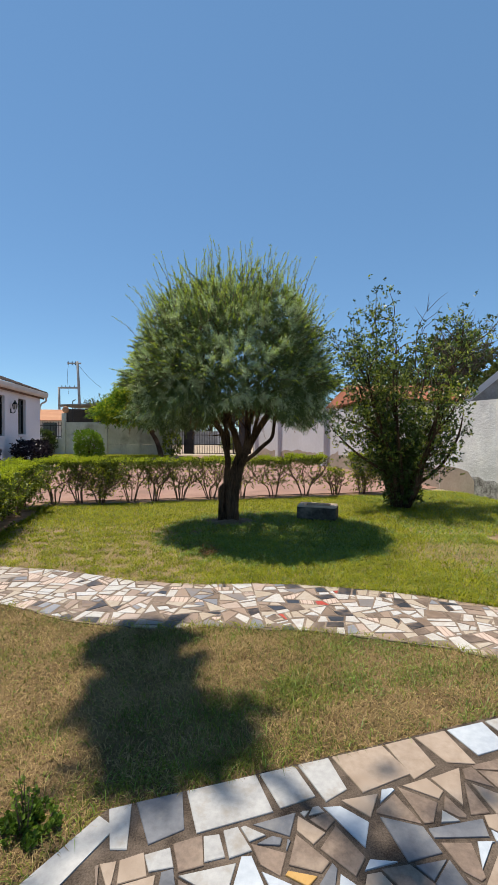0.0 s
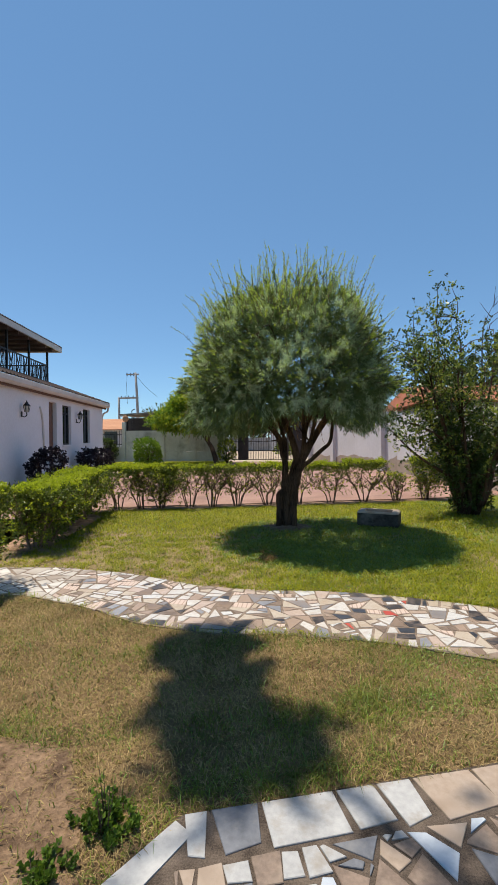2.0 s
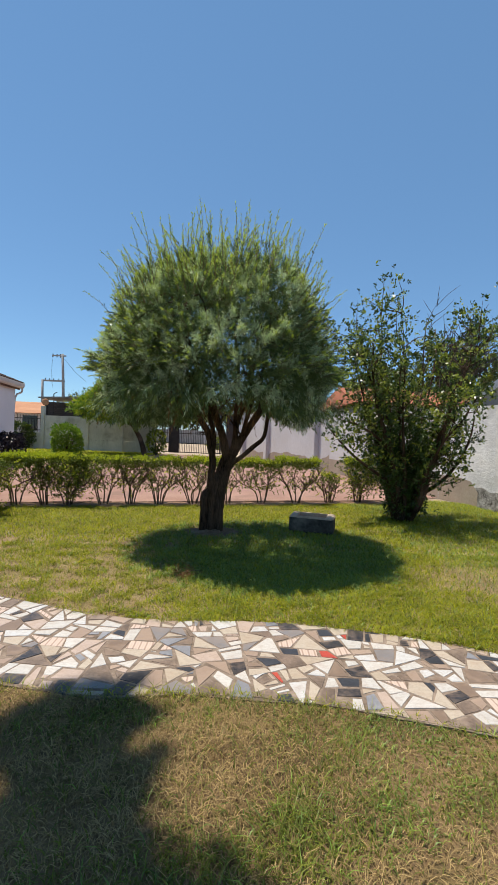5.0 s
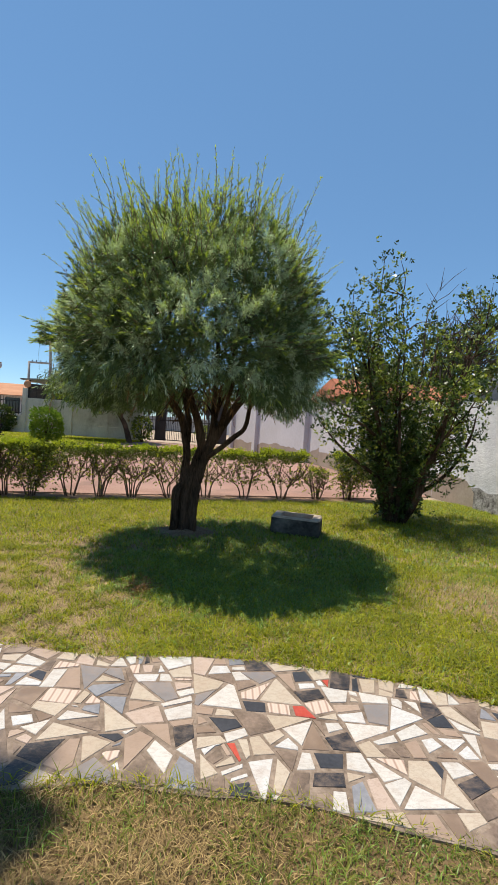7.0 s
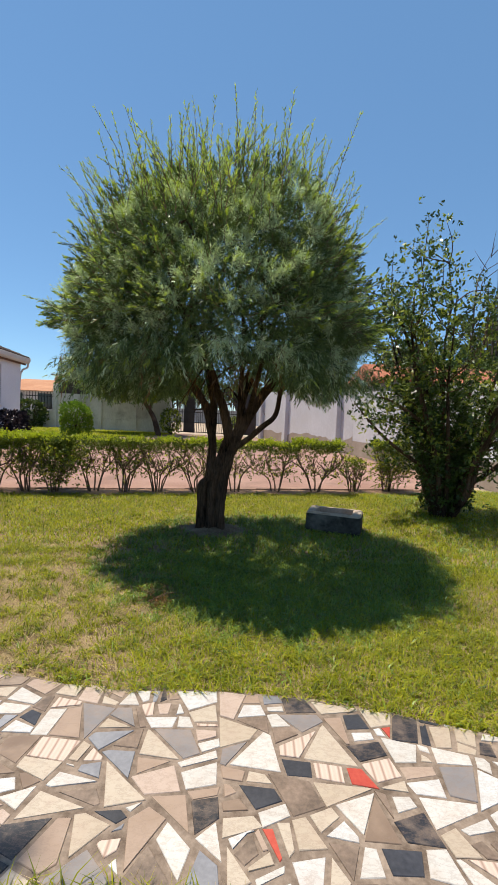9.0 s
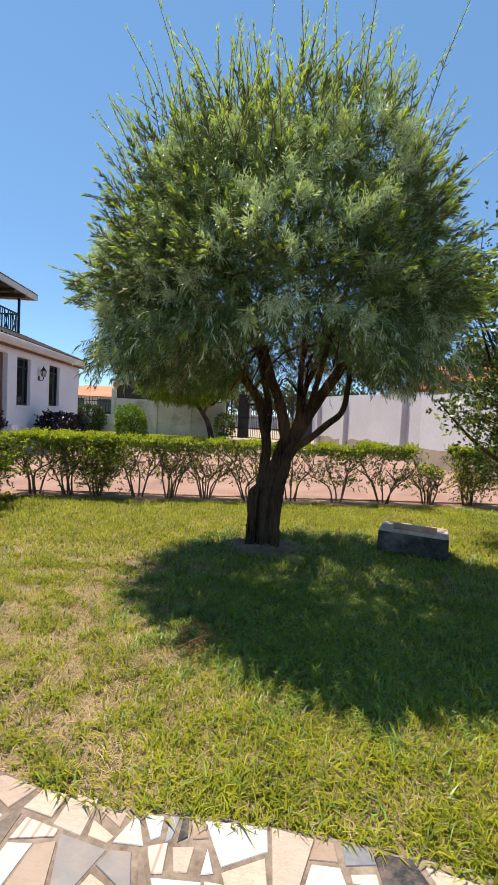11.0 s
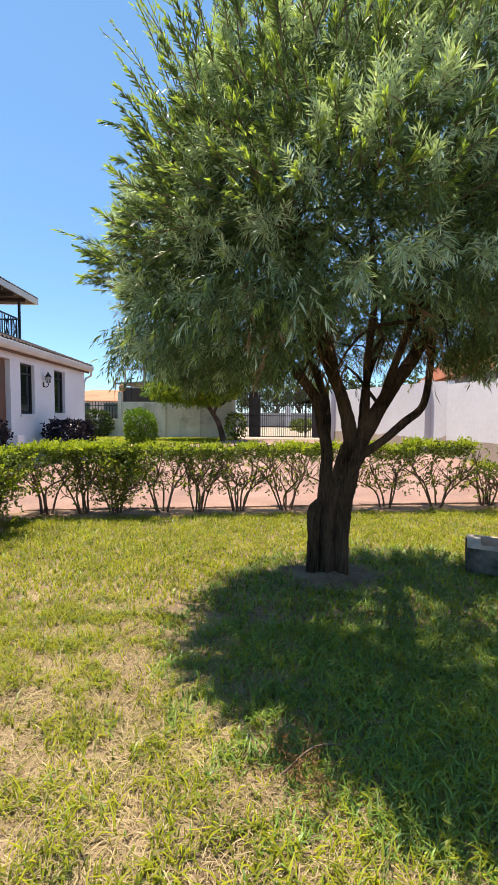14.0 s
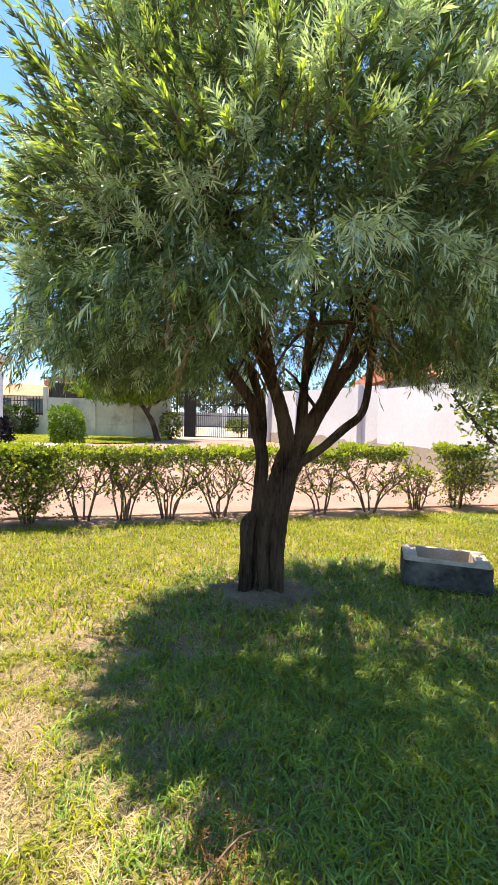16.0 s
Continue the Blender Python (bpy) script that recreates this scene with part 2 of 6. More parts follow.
damp_stain = surface("damp_stain", (0.078, 0.07, 0.062), (0.484, 0.468, 0.445), 7, 24, 0.9, 0.9, 0.02)
roof_orange = surface("roof_orange", (0.36, 0.165, 0.09), (0.48, 0.26, 0.15), 1, 15, 0.85, 0.3, 0.005)
roof_grey = surface("roof_grey", (0.172, 0.164, 0.156), (0.296, 0.289, 0.281), 2, 20, 0.6, 0.2, 0.005)
soffit = surface("soffit", (0.07, 0.043, 0.031), (0.133, 0.086, 0.062), 2, 20, 0.8, 0.2, 0.003)
iron = surface("iron", (0.009, 0.009, 0.01), (0.023, 0.022, 0.021), 6, 60, 0.5, 0.15, 0.001, metal=0.3)
gate_metal = surface("gate_metal", (0.027, 0.021, 0.017), (0.055, 0.043, 0.035), 4, 40, 0.55, 0.1, 0.001, metal=0.2)
wood_door = surface("wood_door", (0.094, 0.039, 0.02), (0.179, 0.086, 0.047), 3, 30, 0.5, 0.2, 0.002, stretch=(6, 6, 0.6))
concrete = surface("concrete", (0.234, 0.226, 0.218), (0.39, 0.374, 0.351), 3, 30, 0.9, 0.4, 0.005)
dark_concrete = surface("dark_concrete", (0.02, 0.0185, 0.016), (0.085, 0.078, 0.068), 5, 22, 0.85, 0.5, 0.006, stain=(0.17, 0.155, 0.135), stain_scale=4)
pale_concrete = surface("pale_concrete", (0.312, 0.234, 0.172), (0.484, 0.39, 0.304), 6, 45, 0.9, 0.4, 0.004)
bark = surface("bark", (0.006, 0.0038, 0.0026), (0.17, 0.108, 0.07), 3, 30, 0.95, 1.0, 0.035, stretch=(2.8, 2.8, 0.25))
twig_bark = surface("twig_bark", (0.1, 0.062, 0.042), (0.25, 0.17, 0.12), 6, 40, 0.9, 0.3, 0.003)
grey_twig = surface("grey_twig", (0.047, 0.039, 0.035), (0.125, 0.101, 0.086), 6, 40, 0.9, 0.3, 0.003)
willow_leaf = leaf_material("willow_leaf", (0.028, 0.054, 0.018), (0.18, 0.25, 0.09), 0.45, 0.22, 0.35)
# silvery leaf, made paler to carry the sunlit sheen of the tufts
silver_lit_leaf = leaf_material("silver_lit_leaf", (0.25, 0.345, 0.2), (0.59, 0.68, 0.5), 0.38, 0.26, 0.7)
young_leaf = leaf_material("young_leaf", (0.22, 0.3, 0.055), (0.42, 0.49, 0.135), 0.55, 0.42, 0.35)
dead_leaf = leaf_material("dead_leaf", (0.12, 0.06, 0.025), (0.25, 0.14, 0.06), 0.8, 0.2)
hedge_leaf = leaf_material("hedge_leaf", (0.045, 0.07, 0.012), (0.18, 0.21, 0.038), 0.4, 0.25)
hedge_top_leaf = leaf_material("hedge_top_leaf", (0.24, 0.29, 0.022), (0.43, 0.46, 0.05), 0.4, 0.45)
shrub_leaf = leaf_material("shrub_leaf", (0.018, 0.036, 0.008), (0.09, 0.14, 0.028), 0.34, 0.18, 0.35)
# lighter copy of the shrub's leaf, for the leaves painted as sunlit
shrub_lit_leaf = leaf_material("shrub_lit_leaf", (0.12, 0.17, 0.026), (0.33, 0.36, 0.06), 0.36, 0.3, 0.4)
topiary_leaf = leaf_material("topiary_leaf", (0.05, 0.11, 0.014), (0.2, 0.3, 0.035), 0.4, 0.4)
purple_leaf = leaf_material("purple_leaf", (0.009, 0.007, 0.012), (0.035, 0.027, 0.039), 0.35, 0.1)
far_leaf = leaf_material("far_leaf", (0.039, 0.058, 0.016), (0.117, 0.14, 0.047), 0.6, 0.3)


def tile_material(name):
    """Broken glazed floor tiles: each piece takes one of many shop colours."""
    m, nt, b = material(name)
    rand = nt.nodes.new("ShaderNodeObjectInfo").outputs["Random"]
    cols = [(0.0, (0.49, 0.465, 0.43)), (0.22, (0.40, 0.325, 0.245)), (0.29, (0.52, 0.51, 0.495)), (0.47, (0.30, 0.215, 0.16)), (0.54, (0.44, 0.37, 0.29)),
            (0.69, (0.187, 0.129, 0.09)), (0.74, (0.43, 0.33, 0.27)), (0.82, (0.023, 0.023, 0.027)), (0.87, (0.53, 0.5, 0.46)), (0.955, (0.195, 0.179, 0.176)), (0.98, (0.359, 0.265, 0.203))]
    col = ramp(nt, rand, cols, True)
    cloud = noise_tex(nt, 14, 6, 0.6)
    col = mix_rgb(nt, ramp(nt, cloud, [(0.46, 0.0), (0.75, 0.45)]), col, (0.33, 0.23, 0.165))
    vein = noise_tex(nt, 17, 8, 0.7, (1.0, 2.2, 1.0))
    col = mix_rgb(nt, ramp(nt, vein, [(0.46, 0.0), (0.5, 0.32), (0.54, 0.0)]), col, (0.2, 0.135, 0.095))
    grit = noise_tex(nt, 160, 4, 0.7)
    col = mix_rgb(nt, ramp(nt, grit, [(0.55, 0.0), (0.8, 0.5)]), col, (0.25, 0.19, 0.14))
    nt.links.new(col, b.inputs["Base Color"])
    nt.links.new(ramp(nt, cloud, [(0.3, 0.28), (0.7, 0.6)]), b.inputs["Roughness"])
    bump(nt, b, grit, 0.12, 0.002)
    return m


tile_mix = tile_material("tile_mix")
tile_white = surface("tile_white", (0.35, 0.34, 0.33), (0.5, 0.49, 0.47), 4, 45, 0.55, 0.08, 0.002, stain=(0.33, 0.29, 0.24), stain_scale=9)
tile_black = surface("tile_black", (0.023, 0.023, 0.027), (0.058, 0.058, 0.066), 4, 60, 0.35, 0.1, 0.002)
tile_red = surface("tile_red", (0.328, 0.035, 0.023), (0.452, 0.078, 0.047), 4, 60, 0.45, 0.1, 0.002)
tile_slate = surface("tile_slate", (0.148, 0.148, 0.164), (0.257, 0.257, 0.273), 3, 40, 0.5, 0.1, 0.002)
tile_grey = surface("tile_grey", (0.085, 0.088, 0.1), (0.155, 0.16, 0.178), 5, 45, 0.6, 0.1, 0.002, stain=(0.2, 0.19, 0.18), stain_scale=9)
tile_pale = surface("tile_pale", (0.27, 0.265, 0.26), (0.41, 0.4, 0.385), 5, 45, 0.6, 0.08, 0.002, stain=(0.25, 0.215, 0.175), stain_scale=9)
tile_tan = surface("tile_tan", (0.265, 0.195, 0.14), (0.39, 0.304, 0.234), 3, 40, 0.5, 0.1, 0.002, stain=(0.211, 0.148, 0.101), stain_scale=5)
tile_brown = surface("tile_brown", (0.1, 0.07, 0.05), (0.24, 0.17, 0.125), 7, 60, 0.5, 0.12, 0.002, stain=(0.28, 0.21, 0.155), stain_scale=8)
tile_ochre = surface("tile_ochre", (0.374, 0.203, 0.047), (0.484, 0.289, 0.094), 6, 50, 0.5, 0.1, 0.002)
tile_blue = surface("tile_blue", (0.328, 0.359, 0.406), (0.452, 0.484, 0.515), 5, 40, 0.55, 0.06, 0.002)


def striped_tile():
    """Narrow bands of beige and pink pressed into one tile."""
    m, nt, b = material("tile_stripe")
    w = nt.nodes.new("ShaderNodeTexWave")
    w.inputs["Scale"].default_value, w.inputs["Distortion"].default_value = 9.0, 0.4
    nt.links.new(nt.nodes.new("ShaderNodeTexCoord").outputs["Object"], w.inputs["Vector"])
    col = ramp(nt, w.outputs["Fac"], [(0.0, (0.30, 0.20, 0.15)), (0.12, (0.44, 0.32, 0.26)), (0.5, (0.55, 0.44, 0.36)), (1.0, (0.50, 0.38, 0.31))])
    grit = noise_tex(nt, 120, 4, 0.7)
    col = mix_rgb(nt, ramp(nt, grit, [(0.55, 0.0), (0.8, 0.4)]), col, (0.25, 0.19, 0.14))
    nt.links.new(col, b.inputs["Base Color"])
    b.inputs["Roughness"].default_value = 0.5
    bump(nt, b, w.outputs["Fac"], 0.2, 0.002)
    return m


tile_pink = striped_tile()


def window_glass():
    m, nt, b = material("window_glass")
    b.inputs["Base Color"].default_value = (0.012, 0.014, 0.016, 1)
    b.inputs["Roughness"].default_value = 0.06
    return m


dark_glass = window_glass()
lamp_glass, _, lg = material("lamp_glass")
lg.inputs["Base Color"].default_value = (0.5, 0.48, 0.42, 1)
lg.inputs["Roughness"].default_value = 0.2

# ---- ground and setting ----
NEAR_EDGE = np.array([(-6.0, 3.9), (-3.0, 3.95), (-2.3, 3.98), (-1.9, 3.98), (-1.44, 3.85), (-1.06, 3.67), (-0.67, 3.50), (-0.24, 3.43), (0.28, 3.46), (0.72, 3.42), (1.14, 3.34), (1.51, 3.22), (1.85, 3.06), (2.6, 2.75)])
FAR_EDGE = np.array([(-6.0, 4.6), (-3.0, 4.71), (-2.3, 4.78), (-1.98, 4.79), (-1.26, 4.65), (-0.54, 4.37), (0.0, 4.29), (0.63, 4.33), (1.29, 4.22), (1.8, 4.06), (2.29, 3.83), (2.6, 3.65)])
PAVING = [(-0.07, 2.04), (2.0, 2.68), (3.3, 3.05), (3.6, -3.0), (-3.3, -3.0), (-1.25, 0.28)]


def near_edge(x):
    return np.interp(x, *NEAR_EDGE.T)


def far_edge(x):
    return np.interp(x, *FAR_EDGE.T)


def kerb_y(x):
    return 9.52 + 0.265 * x


LAWN = [(-9, -4), (9, -4), (6.2, 4.0), (5.55, 8.5), (5.3, 10.4), (4.6, 10.9), (3.5, 10.35), (-3.35, 8.55), (-3.6, 7.9), (-3.2, 5.45), (-9, 5.0)]


def flat_sheet(name, poly, z, mat, label, kind="structure", category=""):
    bm = bmesh.new()
    bm.faces.new([bm.verts.new((x, y, z)) for x, y in poly])
    bmesh.ops.triangulate(bm, faces=bm.faces)
    return tagged(part(name, bm, mat), label, category, kind=kind)


def ground_sheet():
    bm = bmesh.new()
    ring = [3, 30, 90, 300, 1200, 3500]
    cx, cy = 0, 12
    rows = []
    for r in ring:
        rows.append([bm.verts.new((cx + r * math.cos(a), cy + r * math.sin(a), -0.03)) for a in np.linspace(0, 2 * math.pi, 48, endpoint=False)])
    bm.faces.new(rows[0])
    for a, b in zip(rows, rows[1:]):
        for i in range(48):
            j = (i + 1) % 48
            bm.faces.new((a[i], a[j], b[j], b[i]))
    return tagged(part("ground", bm, sand), "dry sandy earth round the garden", "ground", kind="structure")


ground_sheet()
flat_sheet("lawn", LAWN, 0.0, thatch, "patchy lawn with dry thatch between the grass", category="lawn")
flat_sheet("front_lawn", [(-6.0, 3.95), (-3.0, 3.97), (-1.44, 3.87), (-0.67, 3.52), (0.28, 3.48), (1.14, 3.36), (2.6, 2.8), (3.3, 3.05), (6.3, 3.0), (6.6, 0.0), (6.9, -4), (-9, -4), (-9, 3.9)], 0.003, front_thatch, "dry brownish strip of lawn before the path", category="lawn")
flat_sheet("far_lawn", [(-14, 20.6), (-4.6, 21.6), (-3.4, 26.1), (-14, 26.1)], -0.012, far_grass, "strip of mown lawn before the boundary wall", category="lawn")
flat_sheet("driveway", [(-3.35, 8.63), (3.5, 10.45), (4.5, 10.95), (5.2, 11.4), (4.85, 14), (4.0, 17.9), (0.9, 26.4), (-3.6, 26.4), (-4.6, 21.6), (-6.2, 20.6), (-6.4, 9.4), (-5.6, 5.6), (-3.6, 5.45), (-3.75, 7.9)],
           -0.006, paver, "pinkish brick-paved driveway up to the gate", category="driveway")
flat_sheet("planting_bed", [(-3.45, 8.05), (4.0, 10.05), (3.7, 10.42), (-3.42, 8.58)], 0.006, soil, "bare reddish soil bed under the hedge", category="soil")
flat_sheet("planting_bed_side", [(-3.44, 8.56), (-3.75, 7.9), (-3.25, 5.4), (-2.64, 5.4), (-2.95, 7.6), (-3.2, 8.2)], 0.011, soil, "bare soil under the side of the hedge", category="soil")
flat_sheet("bare_soil", [(-0.28, 1.72), (-0.42, 2.02), (-0.62, 2.32), (-0.95, 2.36), (-1.5, 2.1), (-1.9, 1.5), (-1.2, 0.4), (-0.6, 1.2)], 0.005, bare_earth, "patch of bare reddish soil beside the paving", category="soil")
# soil ring round the trunk
bm = bmesh.new()
ringv = [bm.verts.new((0.18 + (0.37 + 0.08 * math.sin(3 * a) + 0.05 * math.sin(5 * a + 1)) * math.cos(a), 7.01 + (0.29 + 0.06 * math.sin(2 * a)) * math.sin(a), 0.004)) for a in np.linspace(0, 2 * math.pi, 32, endpoint=False)]
rings = [ringv]
for f, z in ((0.8, 0.014), (0.6, 0.028), (0.4, 0.04), (0.2, 0.048)):
    rings.append([bm.verts.new((0.18 + (v.co.x - 0.18) * f, 7.02 + (v.co.y - 7.02) * f, z + 0.008 * math.sin(i * 1.9 + f * 20))) for i, v in enumerate(ringv)])
for ra, rb in zip(rings, rings[1:]):
    for i in range(32):
        bm.faces.new((ra[i], ra[(i + 1) % 32], rb[(i + 1) % 32], rb[i]))
bm.faces.new(rings[-1])
tagged(part("tree_mound", bm, mound_soil, smooth=True), "low mound of bare soil round the tree trunk", "soil", kind="structure")


def kerb_run():
    k = thing("kerb", (0, 0, 0), "low reddish kerb along the driveway edge", "kerb", kind="structure")
    x = -3.4
    while x < 3.5:
        l = 0.6
        turn = math.degrees(math.atan(0.265))
        m = pose(x, kerb_y(x) + 0.02, 0.0, 0, 0, turn)
        part("kerb_stone", box_bm(0.004, l - 0.004, -0.04, 0.04, -0.05, 0.016 + rng.uniform(-0.004, 0.004), 0.008, m), kerb_stone, k)
        x += l * math.cos(radians(turn))


kerb_run()

# ---- boundary walls ----


def wall_run(name, a, b, h0, h1, thick, mat, label, base=0.0):
    """An upright wall from a to b with its top from h0 to h1; thickness to the right of the line."""
    a, b = Vector((*a, 0)), Vector((*b, 0))
    d = (b - a).normalized()
    n = Vector((d.y, -d.x, 0)) * thick
    bm = bmesh.new()
    c = [a, b, b + n, a + n]
    lo = [bm.verts.new((p.x, p.y, base - 0.3)) for p in c]
    hi = [bm.verts.new((p.x, p.y, h)) for p, h in zip(c, (h0, h1, h1, h0))]
    bm.faces.new(lo)
    bm.faces.new(hi)
    for i in range(4):
        j = (i + 1) % 4
        bm.faces.new((lo[i], lo[j], hi[j], hi[i]))
    return tagged(part(name, bm, mat), label, "wall", kind="structure")


WC = (4.05, 17.9)
wall_run("wall_east_near", (5.2, 11.35), (6.9, -3), 2.07, 1.8, -0.2, plaster_rough, "rough whitewashed plaster wall with a dirty foot")
wall_run("wall_east_middle", WC, (5.2, 11.35), 2.17, 2.07, -0.2, plaster_wall, "smooth white plaster boundary wall")
wall_run("wall_east_far", (0.95, 26.3), (4.08, 17.78), 2.45, 2.28, -0.2, plaster_wall, "smooth white plaster wall running to the gate")


def wall_pilaster(x, y, turn, h):
    bm = box_bm(-0.16, 0.16, -0.16, 0.16, -0.1, h, 0.01, pose(x, y, 0, 0, 0, turn))
    tagged(part("wall_pilaster", bm, plaster_wall), "white plastered pilaster of the boundary wall", "pilaster", kind="structure")


wall_pilaster(3.7, 18.75, 20, 2.36)
wall_pilaster(2.13, 23.05, 20, 2.4)
wall_pilaster(1.05, 26.0, 18, 2.5)


def patch_run(name, a, b, heights, mat, label, off=0.006):
    """An uneven band of old render at a wall's foot, proud of it by a few millimetres."""
    a, b = Vector(a), Vector(b)
    d = (b - a).normalized()
    n = Vector((-d.y, d.x)) * off
    bm = bmesh.new()
    lo, hi = [], []
    for i, h in enumerate(heights):
        p = a.lerp(b, i / (len(heights) - 1)) + n
        lo.append(bm.verts.new((p.x, p.y, -0.02)))
        hi.append(bm.verts.new((p.x, p.y, h)))
    for i in range(len(lo) - 1):
        bm.faces.new((lo[i], lo[i + 1], hi[i + 1], hi[i]))
    return tagged(part(name, bm, mat), label, "plinth", kind="structure")


def uneven(n, lo, hi, seed):
    g = np.random.default_rng(seed)
    h = g.uniform(lo, hi, n)
    return [float(v) for v in np.convolve(np.pad(h, 2, mode="edge"), [0.15, 0.2, 0.3, 0.2, 0.15], "valid")]


patch_run("plinth_east", (5.2, 11.36), WC, uneven(24, 0.42, 0.6, 3), plinth_tan, "tan cement plinth where the paint has come away")
patch_run("plinth_east_far", (4.06, 17.82), (0.95, 26.3), uneven(40, 0.05, 0.75, 4), plinth_tan, "tan patches of bare cement at the wall's foot")
patch_run("plinth_corner", (5.36, 10.0), (5.2, 11.33), [0.3, 0.5, 0.53, 0.55, 0.56, 0.54, 0.55], plinth_tan, "smooth tan cement patch at the foot of the wall", 0.012)
patch_run("damp_foot", (6.9, -3), (5.2, 11.33), uneven(60, 0.1, 0.55, 5), damp_stain, "grey damp stain along the wall's foot")


def precast_wall():
    w = thing("wall_north", (0, 26.3, 0), "grey-white precast panel wall with posts, stained below", "wall", kind="structure")
    xs = [-10.2, -7.75, -5.85, -4.0]
    for a, b in zip(xs, xs[1:]):
        for z0, z1 in ((-0.1, 0.62), (0.625, 1.9)):
            part("panel", box_bm(a + 0.02, b - 0.02, -0.03, 0.03, z0, z1, 0.008), precast, w)
        if a > -7:
            for k in np.arange(a + 0.15, b - 0.1, 0.12):
                part("rib", box_bm(k, k + 0.05, -0.05, -0.03, 0.66, 1.86, 0.008), precast, w)
    for x in xs:
        h = 2.42 if x < -10 else 1.98
        part("post", box_bm(x - 0.1, x + 0.1, -0.12, 0.1, -0.1, h, 0.012), precast, w)
    # low wall with a railing west of the tall post
    part("low_wall", box_bm(-17, -10.3, -0.08, 0.08, -0.1, 0.95, 0.01), precast, w)
    return w


precast_wall()


def railing():
    r = thing("railing", (-10.3, 26.3, 0.95), "dark iron railing on the low boundary wall", "railing", kind="structure")
    for z in (0.12, 0.75):
        part("rail", box_bm(-6.5, 0.0, -0.02, 0.02, z - 0.02, z + 0.02), iron, r)
    x = -0.05
    bar = None
    while x > -6.4:
        if bar is None:
            bar = part("bar", box_bm(-0.012, 0.012, -0.012, 0.012, 0.0, 0.98), iron, r)
            bar.location.x = x
        else:
            o = new("bar", bar.data)
            o.parent, o.location = r, (x, 0, 0)
        x -= 0.16


railing()


def gate():
    """Sliding vehicle gate: solid end panels and a barred middle leaf."""
    g = thing("vehicle_gate", (0, 26.35, 0.1), "dark metal driveway gate with solid ends and a barred middle", "gate")
    z1 = 2.32
    part("side_grille_frame", box_bm(-3.62, -3.55, -0.03, 0.03, 0, z1), gate_metal, g)
    part("solid_panel", box_bm(-3.22, -2.66, -0.02, 0.02, 0, z1, 0.006), gate_metal, g)
    part("solid_panel", box_bm(0.02, 0.72, -0.02, 0.02, 0, z1 - 0.1, 0.006), gate_metal, g)
    for z in (0.04, 0.55, 1.1, 1.62, z1 - 0.05):
        part("rail", box_bm(-3.55, 0.02, -0.02, 0.02, z - 0.02, z + 0.02), gate_metal, g)
    bar = None
    for x in list(np.arange(-3.47, -3.22, 0.085)) + list(np.arange(-2.6, 0.0, 0.098)):
        if bar is None:
            bar = part("bar", box_bm(-0.011, 0.011, -0.011, 0.011, 0.0, z1 + 0.1), gate_metal, g)
            bar.location.x = x
        else:
            o = new("bar", bar.data)
            o.parent, o.location = g, (x, 0, 0)
    for x in (-2.66, -0.3):
        part("stile", box_bm(x - 0.03, x + 0.03, -0.035, 0.035, 0, z1), gate_metal, g)
    part("lock_plate", box_bm(0.42, 0.56, -0.035, -0.02, 1.16, 1.22, 0.004), concrete, g, "pale metal lock plate")


gate()

# ---- the house ----
H_END, H_NEAR = Vector((-7.7, 18.7)), Vector((-5.92, 7.2))
H_DIR = (H_NEAR - H_END).normalized()
H_TURN = math.degrees(math.atan2(H_DIR.y, H_DIR.x))


